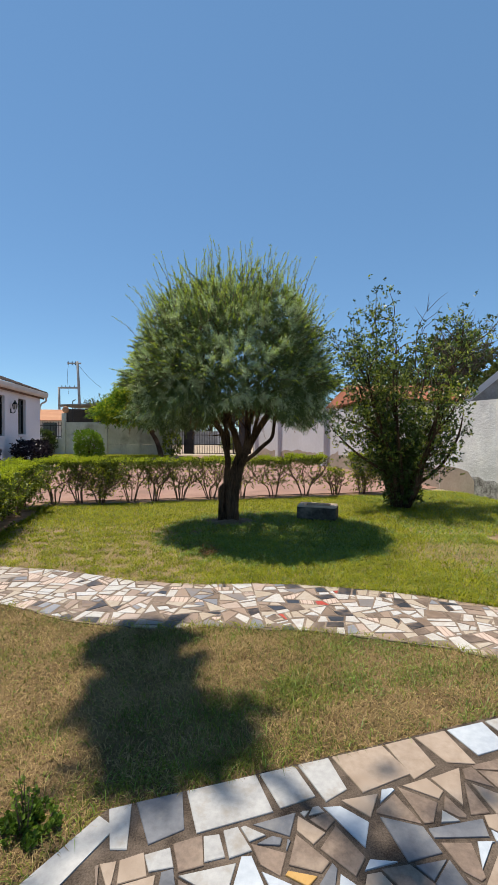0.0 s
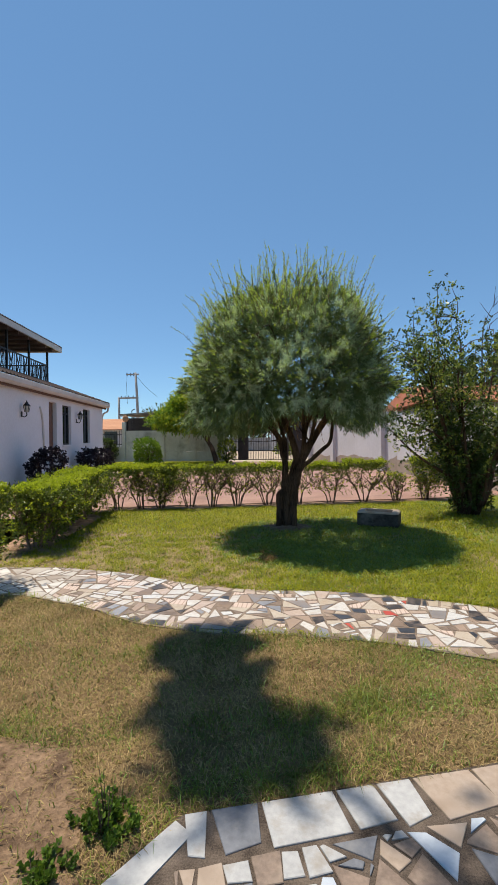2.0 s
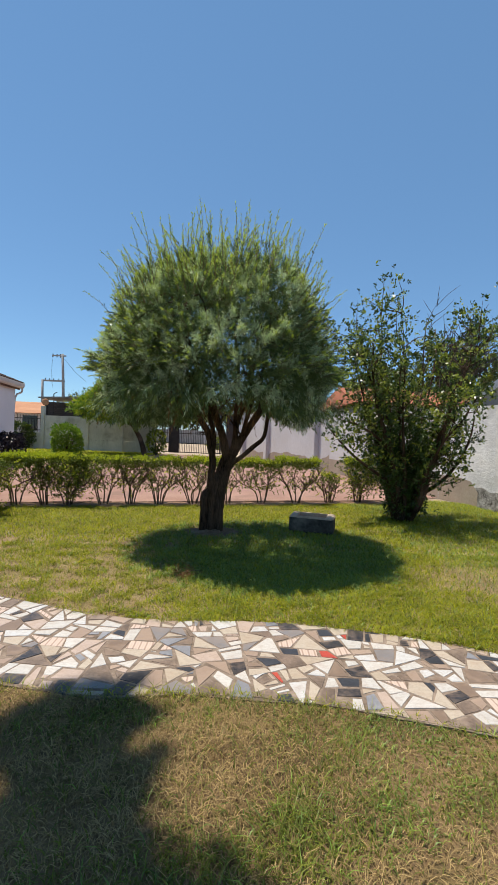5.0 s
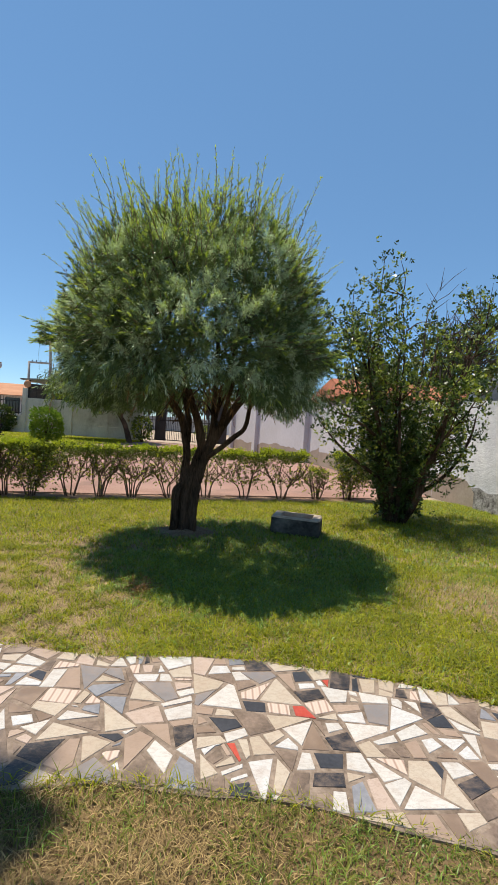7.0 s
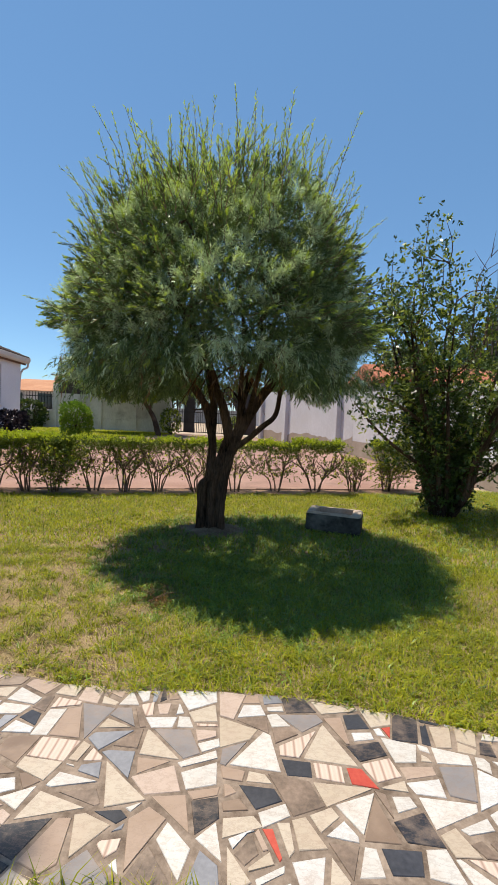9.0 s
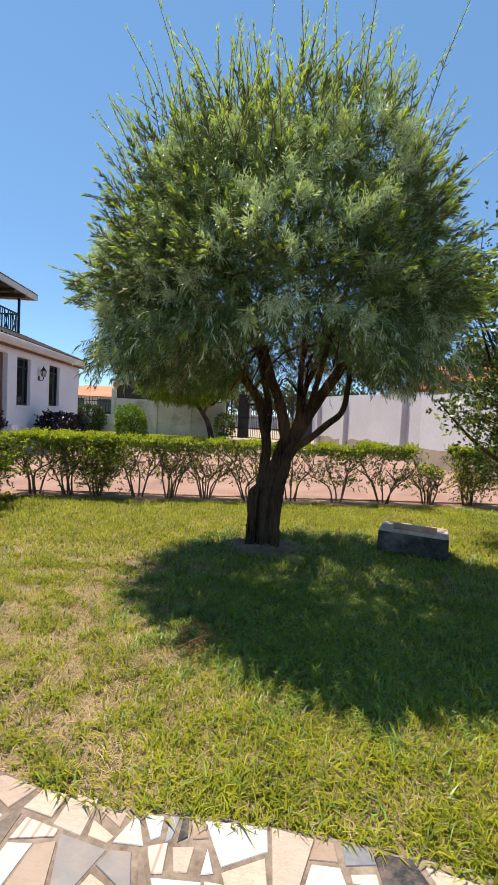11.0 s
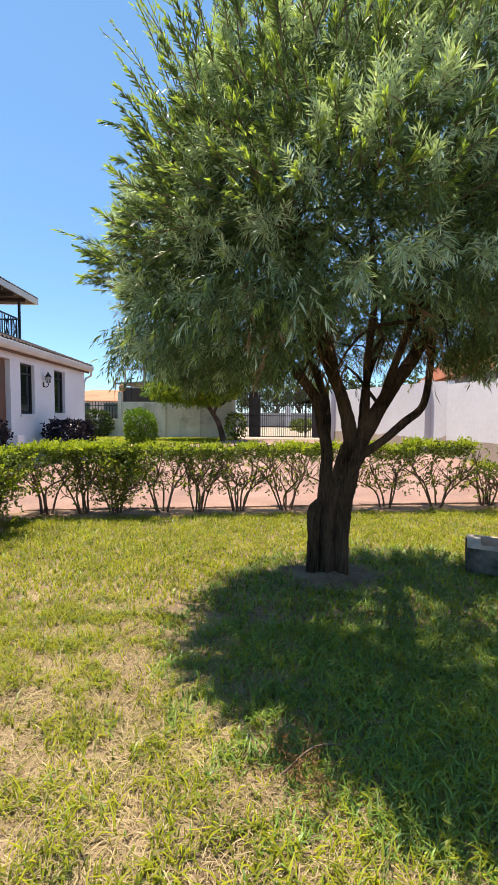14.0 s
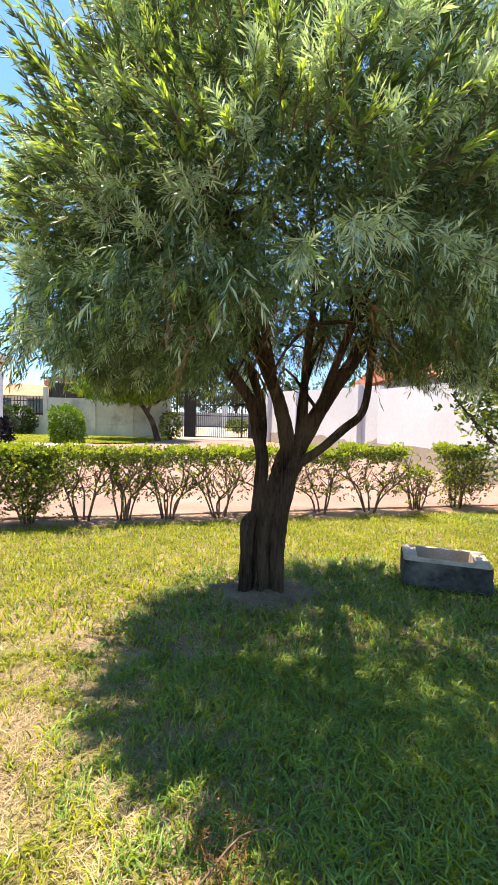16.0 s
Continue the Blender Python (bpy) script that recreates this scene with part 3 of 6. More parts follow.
def house():
    """Local axes: x from the far corner along the garden wall towards the near end, y away from the house (towards the garden is +y), z up."""
    h = thing("house", (H_END.x, H_END.y, 0), "white plastered house with a tiled roof and a balcony above", "house", turn=H_TURN)
    length, deep, wall_h, back = 13.5, 9.0, 2.66, -0.15
    holes = [(2.3, 3.05, 1.22, 2.46), (4.25, 4.98, 1.18, 2.45), (5.45, 6.02, 0.15, 2.47), (9.4, 10.4, 0.0, 2.42)]
    # garden wall in pieces round its openings, so that they go through it
    bm = bmesh.new()
    x = 0.65
    for x0, x1, z0, z1 in holes:
        box(bm, x, x0, back - 0.24, back, -0.1, wall_h)
        if z0 > 0.01:
            box(bm, x0, x1, back - 0.24, back, -0.1, z0)
        box(bm, x0, x1, back - 0.24, back, z1, wall_h)
        x = x1
    box(bm, x, length, back - 0.24, back, -0.1, wall_h)
    part("wall", bm, plaster_white, h)
    part("wall", box_bm(0.65, 0.89, back - deep, back - 0.245, -0.1, wall_h), plaster_white, h)
    part("wall", box_bm(0.9, length, back - deep - 0.24, back - deep, -0.1, wall_h), plaster_white, h)
    part("wall", box_bm(length, length + 0.24, back - deep, back, -0.1, wall_h), plaster_white, h)
    # windows and doors, set back in their reveals
    for i, (x0, x1, z0, z1) in enumerate(holes):
        if i in (0, 1):
            w = part("window", box_bm(x0, x1, back - 0.13, back - 0.11, z0, z1), dark_glass, h)
            for a, b, c, d in ((x0, x0 + 0.05, z0, z1), (x1 - 0.05, x1, z0, z1), (x0 + 0.05, x1 - 0.05, z0, z0 + 0.05), (x0 + 0.05, x1 - 0.05, z1 - 0.05, z1), (x0 + 0.05, x1 - 0.05, z0 + 1.0, z0 + 1.04)):
                part("window_frame", box_bm(a, b, back - 0.11, back - 0.08, c, d, 0.004), iron, w, "dark window frame")
            part("sill", box_bm(x0 - 0.04, x1 + 0.04, back - 0.07, back + 0.04, z0 - 0.06, z0, 0.008), plaster_white, h)
        else:
            d = part("door", box_bm(x0, x1, back - 0.16, back - 0.12, z0, z1, 0.006), wood_door, h, "brown wooden door")
            for k in range(3):
                zz = z0 + 0.15 + k * (z1 - z0 - 0.2) / 3
                part("door_panel", box_bm(x0 + 0.08, x1 - 0.08, back - 0.12, back - 0.105, zz, zz + (z1 - z0) / 3 - 0.2, 0.006), wood_door, d)
            part("door_handle", box_bm(x1 - 0.1, x1 - 0.06, back - 0.12, back - 0.07, 1.0, 1.12, 0.006), iron, d)
    # cable duct on the wall
    tube("conduit", [(6.42, back + 0.02, 0.6, 0.028), (6.44, back + 0.025, 1.3, 0.028), (6.52, back + 0.02, 1.95, 0.028), (6.66, back + 0.015, 2.26, 0.025)], cream_paint, h, 8, 4)
    # eaves
    part("soffit", box_bm(0.5, length + 0.3, back - 0.24, -0.06, wall_h, wall_h + 0.03), soffit, h)
    part("fascia", box_bm(0.5, length + 0.3, -0.06, -0.03, wall_h - 0.06, wall_h + 0.14), brown_paint, h, "brown fascia board")
    prof = [(-0.02, 2.66), (0.06, 2.66), (0.11, 2.72), (0.12, 2.83), (0.10, 2.84), (-0.02, 2.84)]
    bm = bmesh.new()
    e0 = [bm.verts.new((0.46, y, z)) for y, z in prof]
    e1 = [bm.verts.new((length + 0.35, y, z)) for y, z in prof]
    bm.faces.new(e0)
    bm.faces.new(e1)
    for i in range(len(prof)):
        j = (i + 1) % len(prof)
        bm.faces.new((e0[i], e0[j], e1[j], e1[i]))
    part("gutter", bm, cream_paint, h, "cream box gutter")
    tube("downpipe", [(0.52, 0.05, 2.68, 0.035), (0.5, 0.02, 2.52, 0.035), (0.62, -0.16, 2.3, 0.035), (0.62, -0.2, 1.2, 0.035), (0.62, -0.2, 0.0, 0.035)], cream_paint, h, 8, 3)
    # lower roof: a tiled slope in rows of ridged tiles
    def tiled_slope(name, x0, x1, y0, z0, y1, z1, mat, parent, step=0.3, wave=0.17):
        cols = np.arange(x0, x1 + 0.001, wave / 4)
        rows = max(2, int(math.hypot(y1 - y0, z1 - z0) / step))
        vs, qs = [], []
        for r in range(rows):
            for k, lift in ((r, 0.045), (r + 1, 0.015)):
                f = k / rows
                z = z0 + (z1 - z0) * f + lift + 0.025 * np.sin(cols / wave * 2 * np.pi)
                vs.append(np.stack([cols, np.full_like(cols, y0 + (y1 - y0) * f), z], 1))
        n = len(cols)
        v = np.vstack(vs)
        for k in range(len(vs) - 1):
            i = np.arange(n - 1) + k * n
            qs.append(np.stack([i, i + 1, i + 1 + n, i + n], 1))
        return part(name, fast_mesh(name, v, np.vstack(qs)), mat, parent)
    tiled_slope("lower_roof", 0.44, length + 0.3, 0.08, 2.84, -2.65, 3.82, roof_brown, h)
    slope = math.degrees(math.atan2(0.98, 2.73))
    part("gable_board", box_bm(0.4, 0.45, -2.9, 0.0, -0.06, 0.05, 0.0, pose(0, 0.08, 2.84, -slope)), cream_paint, h)
    part("roof_deck", box_bm(-0.2, length + 0.3, back - deep, -2.66, 3.6, 3.66), concrete, h)
    part("end_fill", box_bm(0.66, 0.88, back - deep, -2.0, wall_h, 3.5), plaster_white, h)
    # upper storey, set well back behind a balcony
    part("upper_wall", box_bm(4.4, length, -8.5, -4.6, 3.66, 5.2), plaster_white, h)
    part("upper_roof_soffit", box_bm(-0.55, length + 0.4, -8.6, -2.3, 5.22, 5.26), soffit, h)
    part("upper_fascia", box_bm(-0.6, length + 0.4, -2.3, -2.24, 5.2, 5.4), cream_paint, h, "cream fascia of the upper roof")
    part("upper_fascia", box_bm(-0.6, -0.54, -8.6, -2.3, 5.2, 5.4), cream_paint, h)
    tiled_slope("upper_roof", -0.6, length + 0.4, -2.22, 5.38, -5.6, 6.3, roof_brown, h)
    for x in np.arange(0.2, length, 0.75):
        part("rafter", box_bm(x - 0.04, x + 0.04, -4.6, -2.32, 5.1, 5.215), soffit, h)
    # balcony posts and a patterned iron balustrade
    yb = -2.62
    post_x = [0.05, 1.75, 3.45, 5.2, 7.0, 8.8, 10.6]
    for x in post_x:
        part("balcony_post", box_bm(x - 0.035, x + 0.035, yb - 0.035, yb + 0.035, 3.66, 5.22), iron, h)
    for x0, x1 in zip(post_x, post_x[1:]):
        b = part("balustrade", box_bm(x0 + 0.04, x1 - 0.04, yb - 0.02, yb + 0.02, 4.5, 4.55), iron, h)
        part("bottom_rail", box_bm(x0 + 0.04, x1 - 0.04, yb - 0.02, yb + 0.02, 3.72, 3.76), iron, b)
        n = 12
        w = (x1 - x0 - 0.08) / n
        for k in range(n + 1):
            if k % 4 != 2:
                xx = x0 + 0.04 + k * w
                part("baluster", box_bm(xx - 0.012, xx + 0.012, yb - 0.012, yb + 0.012, 3.76, 4.5), iron, b)
        for k in range(1, n, 4):
            xx = x0 + 0.04 + (k + 1) * w
            for s in (-1, 1):
                m = pose(xx, yb, 4.13, 0, s * math.degrees(math.atan2(w * 1.8, 0.72)), 0)
                part("cross_bar", box_bm(-0.012, 0.012, -0.012, 0.012, -0.4, 0.4, 0, m), iron, b)
    yb2 = -4.6
    part("end_balustrade", box_bm(0.05, 0.09, yb2, yb, 4.5, 4.55), iron, h)
    for k in np.arange(yb2, yb, 0.17):
        part("baluster", box_bm(0.06, 0.084, k, k + 0.024, 3.66, 4.5), iron, h)
    part("step_wall", box_bm(5.95, 6.25, -0.14, 0.4, -0.05, 0.72, 0.01), plaster_white, h, "low white wall beside the door step")
    return h


def lantern(x, parent_turn=H_TURN):
    """Black wall lantern: back plate, arm, cage with glass, cap."""
    base = H_END + H_DIR * x
    n = Vector((-H_DIR.y, H_DIR.x))
    p = base + n * (-0.15)
    l = thing("wall_lantern", (p.x, p.y, 2.05), "black iron wall lantern with clear glass", "lantern", "lanterns on the house wall", turn=parent_turn)
    l.scale = (0.8, 0.8, 0.8)
    part("back_plate", box_bm(-0.045, 0.045, 0.0, 0.02, -0.16, 0.02, 0.006), iron, l)
    tube("arm", [(0, 0.01, -0.12, 0.014), (0, 0.1, -0.16, 0.014), (0, 0.17, -0.1, 0.014), (0, 0.17, -0.02, 0.016)], iron, l, 8, 4)
    bm = bmesh.new()
    bmesh.ops.create_cone(bm, cap_ends=True, segments=6, radius1=0.06, radius2=0.1, depth=0.2, matrix=Matrix.Translation((0, 0.17, 0.09)))
    cage = part("glass", bm, lamp_glass, l)
    for a in range(6):
        c, s = math.cos(a * math.pi / 3), math.sin(a * math.pi / 3)
        tube("cage_bar", [(0.062 * c, 0.17 + 0.062 * s, -0.01, 0.008), (0.102 * c, 0.17 + 0.102 * s, 0.19, 0.008)], iron, cage, 6, 1)
    bm = bmesh.new()
    bmesh.ops.create_cone(bm, cap_ends=True, segments=6, radius1=0.125, radius2=0.02, depth=0.13, matrix=Matrix.Translation((0, 0.17, 0.255)))
    part("cap", bm, iron, l)
    bm = bmesh.new()
    bmesh.ops.create_uvsphere(bm, u_segments=8, v_segments=6, radius=0.025, matrix=Matrix.Translation((0, 0.17, 0.34)))
    part("finial", bm, iron, l)


house()
lantern(3.75)
lantern(7.72)

# ---- plants ----


def shoots(base, way, length, count, leaf_l, leaf_w, spread=0.9, bend=0.0, young=0.0, fold=0.2, droop=0.0, face=0.0):
    """Leafy shoots: leaves set round each stem. Returns leaves (corners, faces, slots) and stem lines."""
    n = len(base)
    way = unit(way)
    f = (np.arange(count) + 0.5) / count
    f = np.clip(f[None, :] + rng.normal(0, 0.5 / count, (n, count)), 0.02, 1.0)
    L = np.reshape(length, (-1, 1))
    pos = base[:, None] + way[:, None] * (f * L)[..., None]
    pos[..., 2] += bend * (f * L) ** 2
    side = unit(np.cross(way[:, None], rng.normal(size=(n, count, 3))))
    tipness = f[..., None]
    d = way[:, None] * (0.55 + 0.6 * tipness) + side * spread * (1.15 - 0.5 * tipness)
    d[..., 2] += 2 * bend * (f * L) - droop
    ll = leaf_l * rng.uniform(0.65, 1.2, (n, count)) * (1.0 - 0.35 * f)
    v, q = leaf_quads(pos.reshape(-1, 3), d.reshape(-1, 3), ll.ravel(), leaf_w * rng.uniform(0.75, 1.25, n * count), fold, droop=0.5 * droop, face=face)
    yng = np.reshape(young, (-1, 1)) * np.ones((n, count))
    slots = (f > 1.0 - yng).astype(int).ravel()
    return v, q, slots


def stems(base, way, length, radius, bend=0.0, sides=3):
    """Thin three-sided stems for shoots, as arrays."""
    n = len(base)
    way = unit(way)
    s = unit(np.cross(way, rng.normal(size=(n, 3))))
    u = np.cross(way, s)
    L = np.reshape(length, (-1, 1))
    r = np.reshape(radius, (-1, 1)) * np.ones((n, 1))
    rings = []
    for f, k in ((0.0, 1.0), (0.5, 0.7), (1.0, 0.3)):
        c = base + way * L * f
        c = c + np.array([0, 0, 1.0]) * (bend * (f * L) ** 2)
        rings.append(np.stack([c + r * k * (math.cos(a) * s + math.sin(a) * u) for a in (0, 2.094, 4.189)], 1))
    v = np.stack(rings, 1).reshape(-1, 3)
    q = []
    for ring in (0, 1):
        for j in range(3):
            k = (j + 1) % 3
            q.append([ring * 3 + j, ring * 3 + k, ring * 3 + 3 + k, ring * 3 + 3 + j])
    q = (np.array(q)[None] + (np.arange(n) * 9)[:, None, None]).reshape(-1, 4)
    return v, q


def sphere_dirs(n):
    d = rng.normal(size=(n, 3))
    return unit(d)


def lumpy(d, seed, amount):
    g = np.random.default_rng(seed)
    r = np.ones(len(d))
    for _ in range(9):
        w = g.normal(size=3) * g.uniform(1.5, 4.5)
        r += amount / 3 * np.sin(d @ w + g.uniform(0, 6.3))
    return r


def garden_tree():
    """The weeping bottlebrush on the lawn."""
    t = thing("garden_tree", (0.0, 7.04, 0.0), "bushy grey-green narrow-leaved tree with a forked dark trunk", "tree")
    # trunk and limbs: x, y, z, radius in the tree's own axes
    limbs = [
        ("trunk_strand", [(0.255, -0.03, -0.06, 0.068), (0.25, -0.035, 0.15, 0.052), (0.25, -0.04, 0.38, 0.054), (0.27, -0.03, 0.6, 0.055), (0.32, 0.0, 0.8, 0.05), (0.36, 0.02, 0.95, 0.03)], 26, 2),
        ("trunk", [(0.16, 0.0, -0.08, 0.105), (0.16, 0.0, 0.12, 0.085), (0.16, 0.0, 0.35, 0.08), (0.19, 0.0, 0.55, 0.075), (0.27, 0.02, 0.75, 0.08), (0.33, 0.03, 0.9, 0.085), (0.36, 0.03, 1.02, 0.075)], 36, 3),
        ("trunk_rib", [(0.045, -0.04, -0.05, 0.055), (0.05, -0.045, 0.15, 0.042), (0.052, -0.05, 0.32, 0.04), (0.055, -0.045, 0.47, 0.044), (0.09, -0.03, 0.54, 0.03), (0.15, -0.01, 0.58, 0.012)], 26, 2),
        ("limb", [(0.16, 0.0, 0.3, 0.075), (0.125, 0.02, 0.55, 0.07), (0.135, 0.03, 0.75, 0.062), (0.14, 0.04, 0.9, 0.06), (0.11, 0.06, 1.08, 0.058), (0.05, 0.08, 1.3, 0.055), (-0.11, 0.1, 1.52, 0.05), (-0.34, 0.14, 1.8, 0.04), (-0.62, 0.2, 2.2, 0.03), (-0.8, 0.2, 2.7, 0.018)], 10, 0),
        ("limb", [(0.32, 0.02, 0.86, 0.07), (0.29, 0.0, 1.1, 0.066), (0.23, -0.02, 1.32, 0.06), (0.12, -0.05, 1.58, 0.055), (-0.02, -0.12, 1.9, 0.045), (-0.2, -0.3, 2.4, 0.03), (-0.3, -0.4, 2.9, 0.018)], 10, 0),
        ("limb", [(0.36, 0.02, 0.95, 0.05), (0.41, 0.03, 1.2, 0.038), (0.41, 0.0, 1.55, 0.033), (0.43, -0.05, 2.0, 0.028), (0.35, -0.1, 2.6, 0.016)], 8, 0),
        ("limb", [(0.36, 0.03, 0.95, 0.09), (0.46, 0.05, 1.15, 0.075), (0.6, 0.05, 1.38, 0.065), (0.74, 0.04, 1.6, 0.058), (0.86, 0.05, 1.85, 0.045), (1.0, 0.08, 2.2, 0.032), (1.1, 0.1, 2.7, 0.018)], 10, 0),
        ("limb", [(0.35, -0.02, 0.88, 0.055), (0.5, -0.05, 0.98, 0.04), (0.66, -0.07, 1.13, 0.036), (0.78, -0.08, 1.25, 0.034), (0.82, -0.08, 1.5, 0.03), (0.84, -0.05, 1.75, 0.025), (1.1, -0.3, 2.1, 0.015)], 8, 0),
        ("limb", [(0.13, 0.05, 1.0, 0.05), (0.12, 0.2, 1.3, 0.045), (0.0, 0.5, 1.7, 0.035), (-0.1, 0.8, 2.3, 0.02)], 8, 0),
        ("limb", [(0.4, 0.1, 1.05, 0.05), (0.45, 0.35, 1.45, 0.04), (0.6, 0.7, 1.9, 0.03), (0.6, 0.9, 2.5, 0.016)], 8, 0),
        ("limb", [(0.2, -0.05, 1.4, 0.04), (0.1, -0.35, 1.75, 0.03), (-0.1, -0.75, 2.1, 0.02), (-0.2, -0.95, 2.5, 0.012)], 8, 0),
        ("limb", [(0.5, 0.0, 1.25, 0.035), (0.62, -0.4, 1.75, 0.028), (0.75, -0.75, 2.2, 0.016)], 8, 0),
    ]
    limbs = [(name, [(x, y - (0.25 * max(z - 1.6, 0) if name == "limb" else 0), z, r * (0.72 if name == "limb" else 1.0)) for x, y, z, r in pts], sides, lobes) for name, pts, sides, lobes in limbs]
    for name, pts, sides, lobes in limbs:
        tube(name, pts, bark, t, sides if sides > 20 else 20, 8, 0.025, lobes, ridges=0.085)
    C = np.array([0.19, -0.42, 2.06])
    R = np.array([1.45, 1.3, 1.0])
    # bare inner branches from limb ends to the outside of the crown
    starts = [np.array(p[-1][:3]) for _, p, *_ in limbs[3:]] + [np.array(p[-2][:3]) for _, p, *_ in limbs[3:]] + [np.array(p[-3][:3]) for _, p, *_ in limbs[3:]]
    inner = []
    for k in range(150):
        d = sphere_dirs(1)[0]
        end = C + d * R * rng.uniform(0.55, 0.9)
        s = min(starts, key=lambda p: np.linalg.norm(p - end) + rng.uniform(0, 0.5))
        m = (s + end) / 2 + np.array([0, 0, rng.uniform(0.0, 0.25)]) + rng.normal(0, 0.06, 3)
        inner.append(tube_arrays([(*s, 0.014), (*m, 0.009), (*end, 0.004)], 5, 3))
    v, q = joined(inner)
    part("branchwork", fast_mesh("branchwork", v, q, smooth=True), bark, t)["kind"] = "stuff"
    # rosettes of shoots over a lumpy outside, and looser shoots within
    def outside(d, lump_seed=5):
        """A dome, widest low down, with a flatter underside."""
        flat = np.hypot(d[:, 0], d[:, 1])
        power = np.where(d[:, 2] < 0, 4.0, 2.1)
        shape = d / ((flat ** power + np.abs(d[:, 2]) ** power) ** (1 / power))[:, None]
        shape[:, :2] *= np.where(d[:, 2] < 0, np.maximum(flat, 0.05) ** -0.25, 1.0)[:, None]
        shape[:, 2] *= np.where(d[:, 2] < 0, 0.73, 1.36)
        return shape * R * lumpy(d, lump_seed, 0.1)[:, None]

    def clear_of_stem(p):
        near = 1 - np.clip(np.hypot(p[:, 0] - 0.4, np.where(p[:, 1] < 0, 0.35, 1.0) * p[:, 1]) / 0.95, 0, 1)
        return p[:, 2] > 1.33 + 0.07 * np.sin(p[:, 0] * 4) + 0.5 * near

    # the outside is a heap of rounded masses with dark clefts between them
    lobes = 38
    k = np.arange(lobes) + 0.5
    rise = np.clip(1 - 1.75 * k / lobes + rng.normal(0, 0.05, lobes), -0.75, 1)
    turn = k * 2.39996 + rng.normal(0, 0.12, lobes)
    d = np.stack([np.sqrt(1 - rise ** 2) * np.cos(turn), np.sqrt(1 - rise ** 2) * np.sin(turn), rise], 1)
    middle = C + outside(d) * rng.uniform(0.6, 0.7, lobes)[:, None]
    girth = rng.uniform(0.33, 0.46, lobes)
    # tufts of leafy shoots over those masses
    each, count = 14, 17
    which = rng.integers(0, lobes, 4200)
    d = unit(sphere_dirs(4200) + [0, 0, 0.25])
    hub = middle[which] + d * (girth[which] * rng.uniform(0.82, 1.06, 4200))[:, None]
    gap = np.linalg.norm(hub[:, None] - middle[None], axis=2) - girth[None] * 0.88
    gap[np.arange(4200), which] = 1.0
    out = unit((hub - C) / R)
    keep = (gap.min(1) > 0) & ((d * out).sum(1) > -0.1)
    hub, d, out = hub[keep], d[keep], out[keep]
    far = np.ones(len(hub), bool)
    for i in range(1, len(hub)):
        far[i] = not (np.linalg.norm(hub[:i][far[:i]] - hub[i], axis=1) < 0.112).any()
    hub, d, out = hub[far], d[far], out[far]
    # most outer tufts wear the pale colour that stands for sun on them
    sunlit = np.repeat(rng.random(len(hub)) < 0.84, each)
    d = np.repeat(unit(d + 0.35 * out), each, 0)
    n = len(d)
    base = np.repeat(hub, each, 0) + rng.normal(0, 0.02, (n, 3))
    way = d * 0.8 + rng.normal(0, 0.42, (n, 3)) + [0, 0, 0.3]
    length = rng.uniform(0.05, 0.125, n)
    low = base[:, 2] < 1.75
    way[:, 2] -= np.where(low, 0.7, 0.0)
    keep = clear_of_stem(base + unit(way) * length[:, None] * 0.6)
    base, way, length, sunlit = base[keep], way[keep], length[keep], sunlit[keep]
    n = len(base)
    young = np.where(rng.random(n) < 0.08 + 0.26 * (base[:, 2] > 2.75), rng.uniform(0.2, 0.6, n), 0.0)
    v1, q1, s1 = shoots(base, way, length, count, 0.058, 0.0056, 1.2, -0.2, young, 0.2, 0.1, 0.6)
    sunlit_leaves = np.repeat(sunlit, count)
    s1 = np.where((s1 == 0) & sunlit_leaves, 3, s1)
    vs, qs = stems(base[::3], way[::3], length[::3], 0.0024, -0.2)
    # dark leaves fill the inside, their colour adding to the shade in the gaps
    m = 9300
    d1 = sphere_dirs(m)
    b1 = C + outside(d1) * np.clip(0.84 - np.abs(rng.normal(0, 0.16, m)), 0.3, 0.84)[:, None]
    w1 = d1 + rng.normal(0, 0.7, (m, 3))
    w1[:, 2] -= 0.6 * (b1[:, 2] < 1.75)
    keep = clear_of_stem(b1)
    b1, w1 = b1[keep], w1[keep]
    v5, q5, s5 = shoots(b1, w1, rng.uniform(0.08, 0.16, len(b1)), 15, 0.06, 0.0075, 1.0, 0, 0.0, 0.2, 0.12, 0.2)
    # drooping sprays round the skirt
    m = 900
    a = rng.uniform(0, 2 * np.pi, m)
    rad = np.sqrt(rng.uniform(0.35, 1.0, m))
    b6 = C + np.stack([np.cos(a) * R[0] * rad * 0.97, np.sin(a) * R[1] * rad * 0.97, rng.uniform(-0.53, -0.27, m) + 0.08 * np.sin(3 * a)], 1)
    keep = clear_of_stem(b6 - [0, 0, 0.1])
    b6, a = b6[keep], a[keep]
    m = len(b6)
    w6 = np.stack([np.cos(a) * 0.55, np.sin(a) * 0.55, np.full(m, -0.75)], 1) + rng.normal(0, 0.3, (m, 3))
    l6 = rng.uniform(0.1, 0.22, m)
    v6, q6, s6 = shoots(b6, w6, l6, 18, 0.062, 0.007, 0.8, -0.3, np.where(rng.random(m) < 0.12, 0.5, 0.0), 0.2, 0.25, 0.2)
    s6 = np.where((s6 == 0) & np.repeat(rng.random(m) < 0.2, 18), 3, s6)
    # long shoots that break the outline: upright on top, arching at the sides
    m = 1750
    d2 = sphere_dirs(m)
    up2 = rng.random(m) < 0.2
    d2[:, 2] = np.where(up2, np.abs(d2[:, 2]) * 0.9 + 0.4, np.abs(d2[:, 2]) * 0.8 - 0.25)
    d2 = unit(d2)
